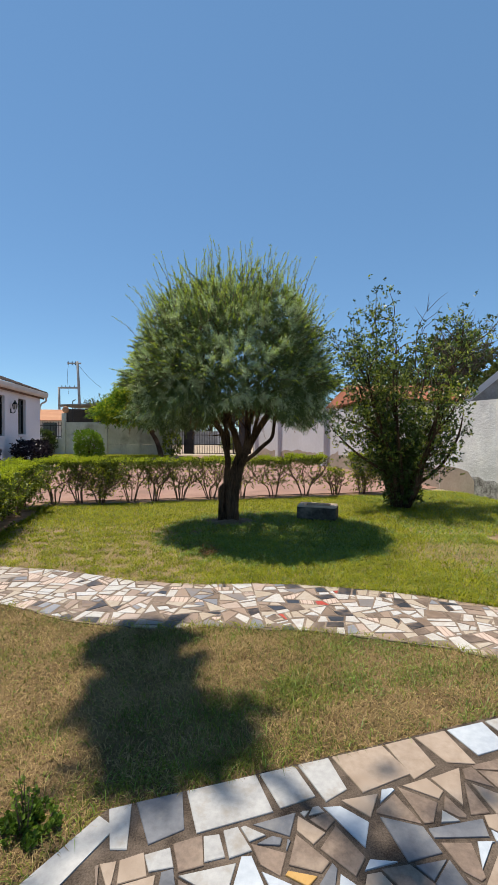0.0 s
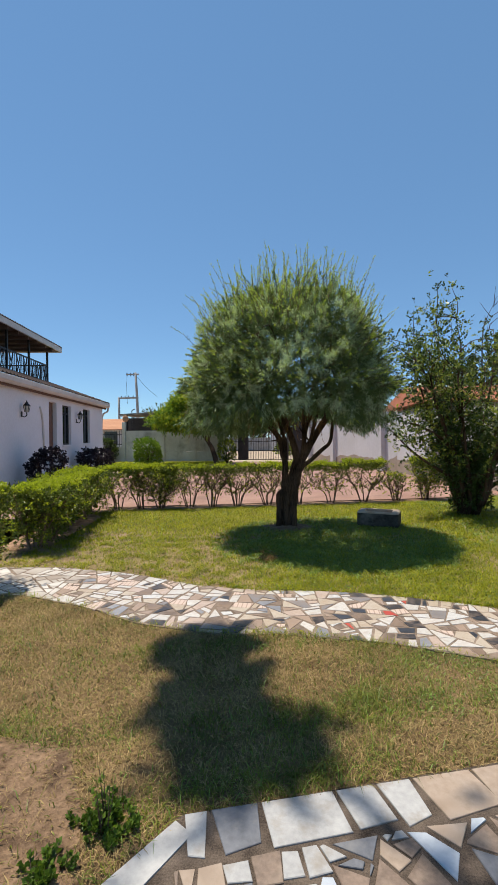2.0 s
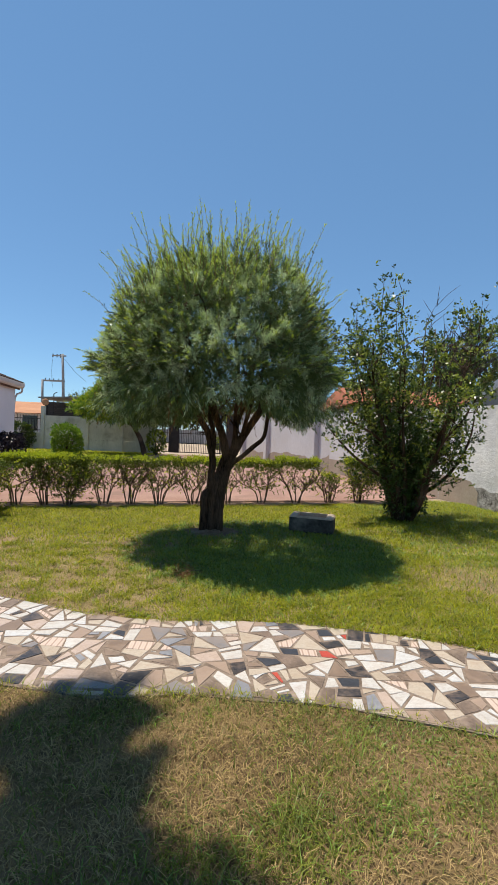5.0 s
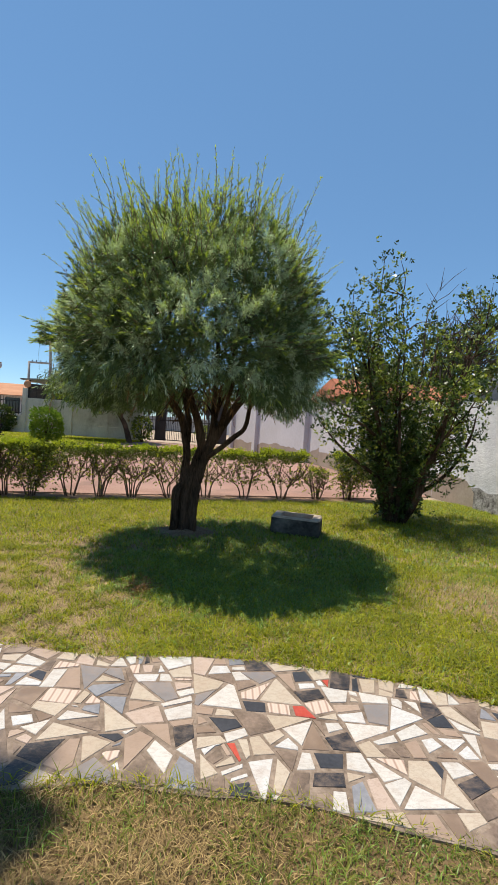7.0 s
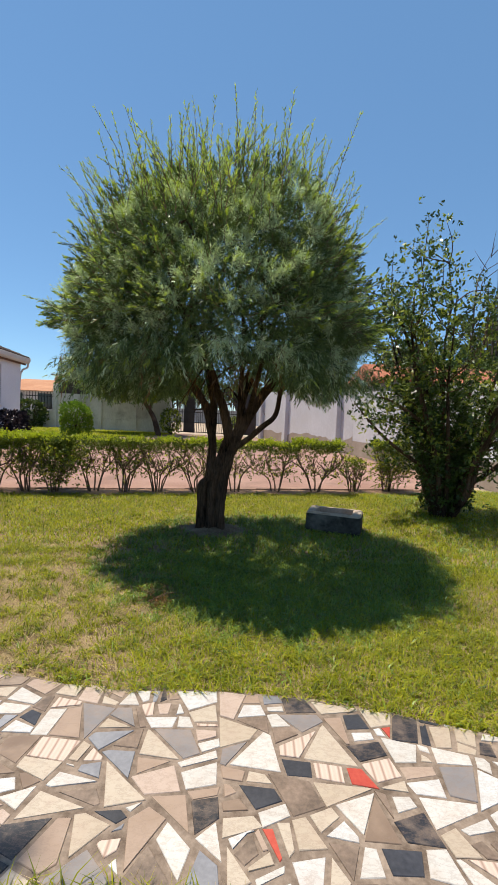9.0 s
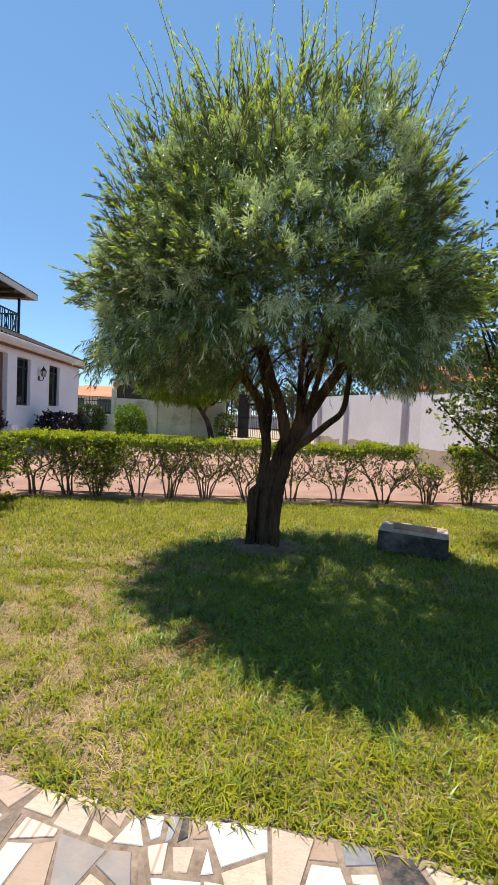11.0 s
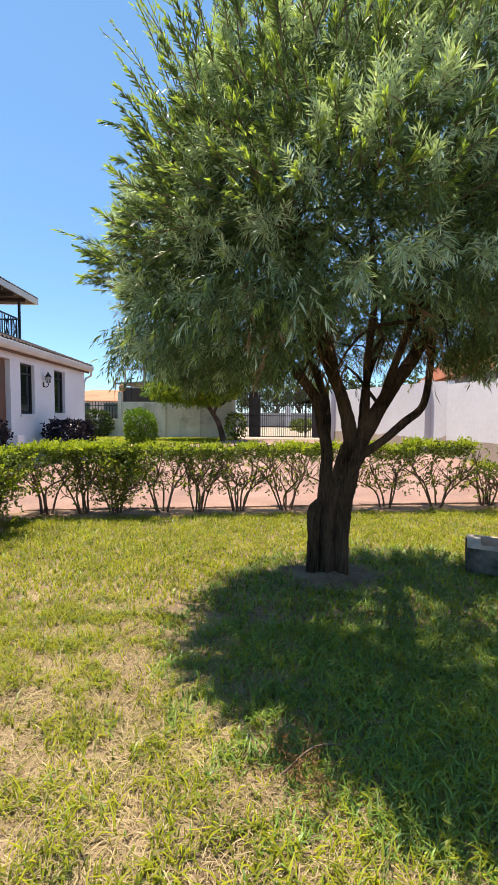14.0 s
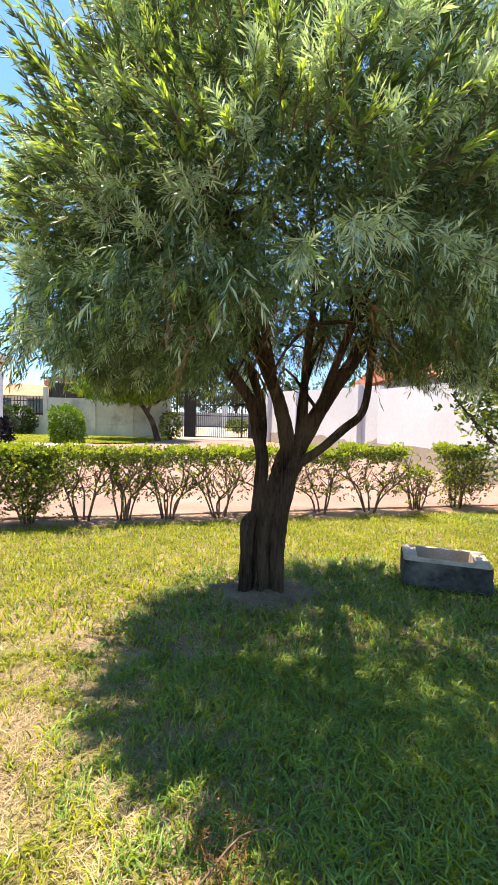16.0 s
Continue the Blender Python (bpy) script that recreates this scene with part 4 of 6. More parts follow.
    b2 = C + outside(d2) * rng.uniform(0.84, 1.0, (m, 1))
    w2 = np.where(up2[:, None], d2 * 0.6 + np.array([0, 0, 0.9]), d2 + np.array([0, 0, 0.3])) + rng.normal(0, 0.26, (m, 3))
    l2 = np.clip(rng.gamma(2.2, 0.13, m) + 0.14, 0.14, 0.72) * np.where(up2, 1.0, 0.34)
    v2, q2, s2 = shoots(b2, w2, l2, 36, 0.054, 0.0075, 0.5, -0.35, np.where(up2, rng.uniform(0.5, 1.0, m), rng.uniform(0.0, 0.6, m)), 0.2, 0.1, 0.45)
    v3, q3 = stems(b2, w2, l2, 0.0035, -0.35)
    # dry brown tufts on the underside
    k = 46
    a = rng.uniform(0, 2 * np.pi, k)
    b3 = np.stack([0.1 + np.cos(a) * rng.uniform(0.3, 1.25, k), -0.5 + np.sin(a) * rng.uniform(0.3, 1.25, k), rng.uniform(1.5, 1.9, k)], 1)
    w3 = np.stack([np.cos(a) * 0.5, np.sin(a) * 0.5, -np.ones(k)], 1) + rng.normal(0, 0.3, (k, 3))
    v4, q4, s4 = shoots(b3, w3, np.full(k, 0.27), 20, 0.09, 0.006, 0.5, -0.2)
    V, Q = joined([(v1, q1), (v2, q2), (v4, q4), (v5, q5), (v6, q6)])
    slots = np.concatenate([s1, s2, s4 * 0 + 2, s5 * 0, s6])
    part("crown", fast_mesh("crown", V, Q, slots), [willow_leaf, young_leaf, dead_leaf, silver_lit_leaf], t)
    V, Q = joined([(vs, qs), (v3, q3)])
    part("twigwork", fast_mesh("twigwork", V, Q), twig_bark, t)["kind"] = "stuff"


def hedge_plant(x, y, top, wide, dense, seed, label, stem_lean=0.25, floor=0.38):
    """One clipped hedge plant: several bent stems under a flat leafy top."""
    global rng
    rng = np.random.default_rng(seed)
    t = thing("hedge_plant", (x, y, 0), label, "hedge", "hedge along the driveway")
    arms, tips = [], []
    turn = rng.uniform(0, 2 * np.pi)
    many = rng.integers(4, 8)
    for k in range(many):
        a = turn + k / many * 2 * np.pi + rng.normal(0, 0.3)
        lean = rng.uniform(0.4, 1.5) * stem_lean * (wide / 0.62)
        p0 = np.array([0.06 * np.cos(a), 0.05 * np.sin(a), -0.03])
        p1 = p0 + np.array([lean * 0.3 * np.cos(a), lean * 0.3 * np.sin(a), top * rng.uniform(0.28, 0.42)]) + rng.normal(0, 0.025, 3)
        p2 = p0 + np.array([lean * 1.0 * np.cos(a + 0.3), lean * 0.6 * np.sin(a), top * rng.uniform(0.56, 0.7)]) + rng.normal(0, 0.035, 3)
        p3 = p0 + np.array([lean * 1.5 * np.cos(a), lean * 0.8 * np.sin(a), top * 0.93])
        tube("stem", [(*p0, 0.013), (*p1, 0.0105), (*p2, 0.008), (*p3, 0.003)], twig_bark, t, 6, 4, 0.05)
        tips += [p1, p2, p2, p3, p3]
        for _ in range(6):
            s = p1 + (p2 - p1) * rng.random()
            e = s + np.array([rng.normal(0, 0.16), rng.normal(0, 0.1), rng.uniform(0.1, 0.3)])
            e[2] = min(e[2], top * 0.95)
            arms.append(tube_arrays([(*s, 0.006), (*((s + e) / 2 + rng.normal(0, 0.02, 3)), 0.005), (*e, 0.002)], 5, 2))
            tips.append(e)
    v, q = joined(arms)
    part("twigwork", fast_mesh("twigwork", v, q, smooth=True), twig_bark, t)["kind"] = "stuff"
    n = int(520 * min(dense, 1.5) * wide / 0.7)
    base = np.stack([rng.uniform(-wide / 2, wide / 2, n), rng.uniform(-0.24, 0.24, n), top - np.abs(rng.normal(0, 0.085, n)) - 0.03], 1)
    base[:, 2] += 0.025 * np.sin(base[:, 0] * 9 + seed)
    way = np.stack([rng.normal(0, 0.6, n), rng.normal(0, 0.6, n), rng.uniform(0.0, 1.0, n)], 1)
    # topmost shoots take the brighter leaf: the sun on top is put into colour
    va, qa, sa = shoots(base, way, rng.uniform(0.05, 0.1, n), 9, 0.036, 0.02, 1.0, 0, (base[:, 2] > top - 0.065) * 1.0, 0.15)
    m = int((165 if dense < 1.2 else 280) * dense ** 2)
    tp = np.array(tips)[rng.integers(0, len(tips), m)] + rng.normal(0, 0.07, (m, 3))
    tp[:, 2] = np.clip(tp[:, 2] - np.abs(rng.normal(0, 0.1, m)), floor * 0.4 if dense > 1.5 else floor * 0.75, top - 0.05)
    wb = rng.normal(0, 1, (m, 3))
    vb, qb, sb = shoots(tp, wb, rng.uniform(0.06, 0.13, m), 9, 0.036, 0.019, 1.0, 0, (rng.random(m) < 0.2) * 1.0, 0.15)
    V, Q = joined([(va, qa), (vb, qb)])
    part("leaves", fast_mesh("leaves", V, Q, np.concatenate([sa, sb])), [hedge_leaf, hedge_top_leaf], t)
    rng = np.random.default_rng(seed + 1000)
    return t


def hedge():
    green = "clipped hedge plant with bare crooked stems below"
    full = "dense clipped hedge plant leafy to the ground"
    for i, (x, dense, wide, lab) in enumerate([(-3.05, 1.0, 0.8, green), (-2.62, 0.8, 0.5, green), (-2.28, 1.9, 0.62, full), (-1.75, 0.8, 0.55, green), (-1.33, 1.0, 0.5, green), (-0.86, 0.9, 0.55, green),
                                               (-0.28, 0.9, 0.68, green), (0.32, 0.8, 0.6, green), (0.98, 1.0, 0.68, green), (1.65, 1.05, 0.8, green)]):
        hedge_plant(x, kerb_y(x) - 0.2, 0.82 if x < 1.4 else 0.86, wide, dense, 20 + i, lab, 0.3)
    hedge_plant(2.33, kerb_y(2.33) - 0.15, 0.58, 0.3, 0.6, 41, "small straggly hedge plant with pale leaves", 0.2, 0.15)
    hedge_plant(2.98, kerb_y(2.98) - 0.12, 0.88, 0.55, 1.6, 42, "bushy upright hedge plant", 0.22, 0.2)
    for i, (x, y) in enumerate([(-3.42, 8.1), (-3.3, 7.55), (-3.2, 7.0), (-3.05, 6.45), (-2.92, 5.95), (-2.8, 5.5)]):
        hedge_plant(x, y, 0.80 - 0.01 * i, 0.6, 1.5, 60 + i, full if i < 5 else "dense end plant of the hedge with bare foot", 0.3, 0.14)
    hedge_plant(-2.52, 4.08, 0.9, 0.55, 1.7, 81, "rounded hedge plant on bare stems beside the path", 0.25, 0.62)


def leaf_ball(name, at, size, leaf, count, leaf_l, leaf_w, label, category, squareness=0.6, gaps=0.0, slots=None, seed=1):
    """A clipped or free bush: short stems and leaves through a rounded box."""
    global rng
    rng = np.random.default_rng(seed)
    t = thing(name, at, label, category)
    arms = []
    for k in range(7):
        a = rng.uniform(0, 6.28)
        e = np.array([np.cos(a) * size[0] * 0.35, np.sin(a) * size[1] * 0.35, size[2] * rng.uniform(0.6, 0.9)])
        arms.append(tube_arrays([(0.04 * np.cos(a), 0.04 * np.sin(a), -0.05, 0.03), (e[0] * 0.5, e[1] * 0.5, e[2] * 0.5, 0.02), (*e, 0.006)], 6, 3))
    v, q = joined(arms)
    part("stemwork", fast_mesh("stemwork", v, q, smooth=True), bark, t)["kind"] = "stuff"
    d = sphere_dirs(count)
    box_r = 1.0 / np.max(np.abs(d), axis=1)
    r = (1 - squareness) + squareness * np.minimum(box_r, 1.35)
    r = r * lumpy(d, seed, 0.12 + gaps) * np.clip(1 - np.abs(rng.normal(0, 0.16, count)), 0.2, 1)
    base = d * r[:, None] * np.array(size) * [0.5, 0.5, 0.46] + [0, 0, size[2] * 0.54]
    base = base[base[:, 2] > 0.03]
    n = len(base)
    v, q, s = shoots(base, d[:n] * 0.6 + rng.normal(0, 0.7, (n, 3)) + [0, 0, 0.3], rng.uniform(0.05, 0.14, n), 8, leaf_l, leaf_w, 1.0, 0, (rng.random(n) < 0.25) * 1.0, 0.15)
    part("leaves", fast_mesh("leaves", v, q, s), slots or [leaf, leaf], t)
    return t


def side_shrub():
    """Tall many-stemmed shrub beside the east wall."""
    global rng
    rng = np.random.default_rng(11)
    t = thing("tall_shrub", (3.16, 8.32, 0), "tall open shrub with many dark stems and sparse leaves", "shrub")
    arms, thin, ends, bare = [], [], [], []
    for k in range(19):
        a = k / 19 * 2 * np.pi + rng.normal(0, 0.25)
        reach = rng.uniform(0.4, 1.45)
        h = 3.75 - 0.75 * reach ** 2 * rng.uniform(0.6, 1.2) - rng.uniform(0, 0.5)
        p = [np.array([0.12 * np.cos(a), 0.1 * np.sin(a), -0.05])]
        for f in (0.18, 0.4, 0.65, 0.85, 1.0):
            w = f ** 1.05
            p.append(np.array([0.12 * np.cos(a) + reach * w * np.cos(a), 0.1 * np.sin(a) + 0.75 * reach * w * np.sin(a), h * f]) + rng.normal(0, 0.05, 3))
        rad = [0.045, 0.035, 0.025, 0.016, 0.009, 0.004]
        tube("stem", [(*q, r) for q, r in zip(p, rad)], bark, t, 7, 4, 0.04)
        for _ in range(13):
            i = rng.integers(1, 5)
            f = rng.random()
            s = p[i] * (1 - f) + p[i + 1] * f if i < 5 else p[i]
            e = s + np.array([np.cos(a) * 0.2 + rng.normal(0, 0.28), np.sin(a) * 0.15 + rng.normal(0, 0.28), rng.uniform(0.05, 0.6)])
            e[2] = min(e[2], 3.85)
            mid = (s + e) / 2 + rng.normal(0, 0.04, 3)
            thin.append(tube_arrays([(*s, 0.009), (*mid, 0.006), (*e, 0.002)], 5, 3))
            for ff in (0.35, 0.6, 0.8, 1.0):
                ends.append(s * (1 - ff) + e * ff)
    # low arching boughs
    for pts in ([(0.1, 0, 0.4), (-0.5, -0.2, 0.75), (-0.95, -0.3, 1.05), (-1.35, -0.35, 1.45)], [(0, 0, 0.8), (-0.45, -0.2, 1.25), (-0.85, -0.2, 1.5), (-1.1, -0.3, 1.55)],
                [(0.2, 0, 0.35), (0.6, -0.2, 0.75), (0.85, -0.3, 1.25), (0.95, -0.3, 1.7)], [(0.2, 0, 0.6), (0.5, 0, 1.2), (0.85, 0.1, 1.75), (1.3, 0.1, 2.3)]):
        tube("bough", [(*q, r) for q, r in zip(pts, (0.035, 0.026, 0.018, 0.006))], bark, t, 7, 5, 0.05)
        for _ in range(22):
            i, f = rng.integers(1, 3), rng.random()
            ends.append(np.array(pts[i]) * (1 - f) + np.array(pts[i + 1]) * f + rng.normal(0, 0.14, 3))
    # leafless grey twigs on the wall side
    for _ in range(30):
        a = rng.uniform(-0.9, 0.9)
        s = np.array([0.8 + rng.normal(0, 0.15), 0.25 + rng.normal(0, 0.2), 2.1 + rng.uniform(-0.3, 0.4)])
        e = s + np.array([rng.uniform(0.15, 1.0), rng.normal(0, 0.3), rng.uniform(0.6, 1.3)])
        bare.append(tube_arrays([(*s, 0.012), (*((s + e) / 2 + [-0.08, 0, 0.1]), 0.008), (*e, 0.002)], 5, 4))
        for _ in range(9):
            f = rng.uniform(0.25, 0.95)
            b = s * (1 - f) + e * f
            c = b + np.array([rng.normal(0.05, 0.16), rng.normal(0, 0.12), rng.uniform(0.1, 0.4)])
            bare.append(tube_arrays([(*b, 0.005), (*((b + c) / 2 + rng.normal(0, 0.02, 3)), 0.004), (*c, 0.0015)], 4, 2))
    v, q = joined(thin)
    part("twigwork", fast_mesh("twigwork", v, q, smooth=True), bark, t)["kind"] = "stuff"
    v, q = joined(bare)
    part("bare_twigwork", fast_mesh("bare_twigwork", v, q, smooth=True), grey_twig, t, "leafless grey twigs")["kind"] = "stuff"
    ends = np.array(ends)
    pick = ends[rng.integers(0, len(ends), 4600)] + rng.normal(0, 0.085, (4600, 3))
    low = np.stack([rng.normal(0.03, 0.2, 1500), rng.normal(0, 0.18, 1500), rng.uniform(0.08, 1.7, 1500)], 1)
    low[:, :2] *= (0.65 + 0.45 * low[:, 2:3])
    thin_side = (pick[:, 0] > 0.5) & (pick[:, 2] > 2.3) & (rng.random(len(pick)) < 0.5)
    pick = np.vstack([pick[~thin_side], low])
    n = len(pick)
    way = rng.normal(0, 1, (n, 3)) + [0, 0, 0.5]
    # a third of the outer leaves get the sunlit look by colour
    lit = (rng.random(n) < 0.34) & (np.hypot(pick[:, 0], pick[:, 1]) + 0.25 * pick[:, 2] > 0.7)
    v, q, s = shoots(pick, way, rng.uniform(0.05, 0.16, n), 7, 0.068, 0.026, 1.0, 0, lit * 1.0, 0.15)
    part("leaves", fast_mesh("leaves", v, q, s), [shrub_leaf, shrub_lit_leaf], t)


def leaning_tree():
    """Small drooping tree on the strip of lawn by the gate."""
    global rng
    rng = np.random.default_rng(12)
    t = thing("leaning_tree", (-4.05, 24.0, 0), "small leaning tree with a drooping yellow-green crown", "tree")
    tube("trunk", [(0, 0, -0.1, 0.16), (-0.12, 0, 0.4, 0.13), (-0.3, 0, 0.9, 0.12), (-0.55, 0, 1.3, 0.1), (-0.9, 0, 1.8, 0.08), (-1.4, 0, 2.4, 0.05), (-1.9, 0, 2.9, 0.03)], bark, t, 10, 4, 0.04)
    tube("limb", [(-0.5, 0, 1.25, 0.08), (-0.35, 0, 1.6, 0.07), (0.0, 0.1, 1.8, 0.05), (0.3, 0.1, 2.3, 0.03)], bark, t, 8, 4, 0.04)
    n = 6500
    d = sphere_dirs(n)
    base = np.array([-1.35, 0, 2.85]) + d * np.array([2.1, 1.7, 1.15]) * (lumpy(d, 8, 0.2) * np.clip(1 - np.abs(rng.normal(0, 0.2, n)), 0.2, 1))[:, None]
    base = base[base[:, 2] > 1.75]
    n = len(base)
    v, q, s = shoots(base, rng.normal(0, 0.6, (n, 3)) + [0, 0, -0.1], rng.uniform(0.2, 0.4, n), 14, 0.15, 0.028, 0.7, -0.3, (rng.random(n) < 0.3) * 1.0)
    part("crown", fast_mesh("crown", v, q, s), [topiary_leaf, hedge_top_leaf], t)


garden_tree()
hedge()
side_shrub()
leaning_tree()
leaf_ball("topiary_bush", (-6.42, 19.7, 0), (1.16, 1.1, 1.38), topiary_leaf, 1100, 0.075, 0.05, "bright green clipped box-shaped bush on the lawn", "bush", 0.75, seed=31)
leaf_ball("gate_bush", (-3.75, 25.4, 0), (0.95, 0.8, 1.35), topiary_leaf, 420, 0.08, 0.05, "yellow-green bush beside the gate", "bush", 0.3, slots=[hedge_leaf, hedge_top_leaf], seed=32)
leaf_ball("wall_creeper", (-11.3, 25.95, 0), (2.0, 0.6, 1.55), hedge_leaf, 700, 0.09, 0.06, "green creeper bush against the low wall", "bush", 0.4, 0.1, slots=[shrub_leaf, hedge_leaf], seed=33)


def beside_house(x, off):
    p = H_END + H_DIR * x + Vector((-H_DIR.y, H_DIR.x)) * off
    return p.x, p.y, 0


leaf_ball("purple_shrub", beside_house(4.1, 0.5), (0.95, 0.85, 1.05), purple_leaf, 420, 0.09, 0.055, "dark purple-leaved shrub against the house wall", "shrub", 0.3, 0.1, seed=34)
leaf_ball("purple_shrub", beside_house(2.4, 0.4), (0.65, 0.6, 1.0), purple_leaf, 260, 0.09, 0.055, "small dark purple-leaved shrub at the house corner", "shrub", 0.4, seed=35)
leaf_ball("purple_shrub", beside_house(7.8, 0.5), (0.8, 0.75, 1.12), purple_leaf, 460, 0.08, 0.05, "dark purple-leaved shrub against the house wall", "shrub", 0.3, seed=36)


def weed(x, y, tall=9):
    global rng
    rng = np.random.default_rng(90)
    t = thing("weed", (x, y, 0), "leafy green weed at the edge of the paving", "plant")
    n = 60 if tall else 26
    wide = 0.11 if tall else 0.08
    a = rng.uniform(0, 6.28, n)
    base = np.stack([np.cos(a) * rng.uniform(0, wide, n), np.sin(a) * rng.uniform(0, wide, n), rng.uniform(0, 0.02, n)], 1)
    way = np.stack([np.cos(a) * 0.45, np.sin(a) * 0.45, rng.uniform(0.4, 1.2, n)], 1)
    l = rng.uniform(0.012, 0.04, n)
    base[:tall] *= 0.25
    way[:tall] += [0, 0, 2.0]
    l[:tall] = rng.uniform(0.1, 0.2, tall)
    v, q, s = shoots(base, way, l, 12, 0.026, 0.016, 1.0, 0, 0, 0.15)
    part("leaves", fast_mesh("leaves", v, q, s), [weed_leaf, weed_leaf], t)
    v, q = stems(base, way, l, 0.003)
    part("stemwork", fast_mesh("stemwork", v, q), twig_bark, t)["kind"] = "stuff"


weed(-0.31, 1.97)
weed(-0.42, 1.8, 0)
weed(-0.55, 1.62, 0)


def unseen_shade_tree():
    """An unseen tree, added to cast the shade on the near lawn and terrace; it stands beside the walk and reaches over
    it.
    """
    global rng
    rng = np.random.default_rng(13)
    t = thing("unseen_shade_tree", (2.7, -1.3, 0), "unseen tall tree added to cast shade on the near lawn", "tree")
    k = sun_dir / sun_dir.z
    hub = np.array([-0.05, 2.75, 0]) + np.array(k) * 9.0 - np.array([2.7, -1.3, 0])
    tube("trunk", [(0, 0, -0.1, 0.2), (0.05, 0, 2, 0.18), (0, 0.1, 5, 0.15), (-0.2, 0.4, 7.4, 0.11), (hub[0] * 0.4, hub[1] * 0.4, 8.7, 0.06), (hub[0] * 0.75, hub[1] * 0.75, 9.0, 0.035), (hub[0], hub[1], 9.1, 0.02)], bark, t, 12, 4, 0.03)
    # leaf clumps laid out along the sun's rays to shape the wanted shadow
    bits = []
    for cx, cy, rx, ry, n in ((-0.27, 0.5, 0.27, 0.24, 420), (-0.13, 0.05, 0.27, 0.3, 520), (0.1, -0.36, 0.33, 0.2, 460)):
        d = sphere_dirs(n)
        spread = (lumpy(d, 3, 0.3) * np.cbrt(rng.random(n)))[:, None]
        bits.append(hub + np.array([cx + 0.05, cy, rng.normal(0, 0.1)]) + d * np.array([rx, ry, 0.25]) * spread)
    # stray shoots added for dapples on the terrace
    extra = 45
    bits.append(hub + np.stack([rng.uniform(-0.2, 1.3, extra), rng.uniform(-1.3, -0.55, extra), rng.normal(0, 0.2, extra)], 1))
    base = np.vstack(bits)
    n = len(base)
    v, q, s = shoots(base, rng.normal(0, 1, (n, 3)), rng.uniform(0.08, 0.18, n), 16, 0.09, 0.034, 1.0)
    part("crown", fast_mesh("crown", v, q, s), [shrub_leaf, shrub_leaf], t)


unseen_shade_tree()

# ---- loose things ----


def trough():
    """Low cast trough: dark weathered sides, pale worn rim, hollow top."""
    cx, cy, turn = 1.515, 7.29, -17
    t = thing("stone_trough", (cx, cy, 0), "weathered dark concrete trough with a pale worn rim on the grass", "trough", turn=turn)
    L, W, H, r = 0.59, 0.38, 0.22, 0.045

    def ring(l, w, z, c):
        pts = []
        for sx, sy in ((1, 1), (-1, 1), (-1, -1), (1, -1)):
            for a in ((0, 45, 90) if sx * sy > 0 else (90, 45, 0)):
                ca, sa = math.cos(radians(a)), math.sin(radians(a))
                pts.append((sx * (l / 2 - c + c * ca), sy * (w / 2 - c + c * sa), z))
        return pts
    bm = bmesh.new()
    rows = []
    for l, w, z, c in ((L - 0.03, W - 0.03, -0.03, 0.02), (L, W, 0.03, 0.025), (L - 0.005, W - 0.005, H - 0.02, 0.025)):
        rows.append([bm.verts.new(Vector(p) + Vector(rng.normal(0, 0.003, 3))) for p in ring(l, w, z, c)])
    for a, b in zip(rows, rows[1:]):
        for i in range(12):
            bm.faces.new((a[i], a[(i + 1) % 12], b[(i + 1) % 12], b[i]))
    part("side", bm, dark_concrete, t, smooth=False)
    bm = bmesh.new()
    rows = []
    for l, w, z, c in ((L - 0.005, W - 0.005, H - 0.02, 0.025), (L - 0.025, W - 0.025, H, 0.02), (L - 0.2, W - 0.09, H, 0.01), (L - 0.22, W - 0.11, H - 0.14, 0.01)):
        rows.append([bm.verts.new(Vector(p) + Vector(rng.normal(0, 0.002, 3))) for p in ring(l, w, z, c)])
    for a, b in zip(rows, rows[1:]):
        for i in range(12):
            bm.faces.new((a[i], a[(i + 1) % 12], b[(i + 1) % 12], b[i]))
    bm.faces.new(rows[-1])
    part("rim", bm, pale_concrete, t, "pale worn rim and hollow")


trough()


def dry_sprig():
    t = thing("dry_sprig", (0.05, 5.22, 0.03), "dry reddish-brown fallen sprig on the grass", "twig")
    tube("stem", [(-0.1, -0.12, 0.02, 0.003), (0.0, 0.0, 0.03, 0.003), (0.1, 0.04, 0.02, 0.002)], twig_bark, t, 5, 3)
    n = 30
    b = np.stack([rng.uniform(-0.12, 0.05, n), rng.uniform(-0.16, 0.03, n), rng.uniform(0.01, 0.04, n)], 1)
    v, q, s = shoots(b, np.stack([rng.normal(0, 0.4, n), rng.normal(-0.3, 0.5, n), rng.normal(0.1, 0.15, n)], 1), np.full(n, 0.1), 16, 0.034, 0.004, 0.6)
    part("leaves", fast_mesh("leaves", v, q, s), [dead_leaf], t)


dry_sprig()

# ---- beyond the walls ----


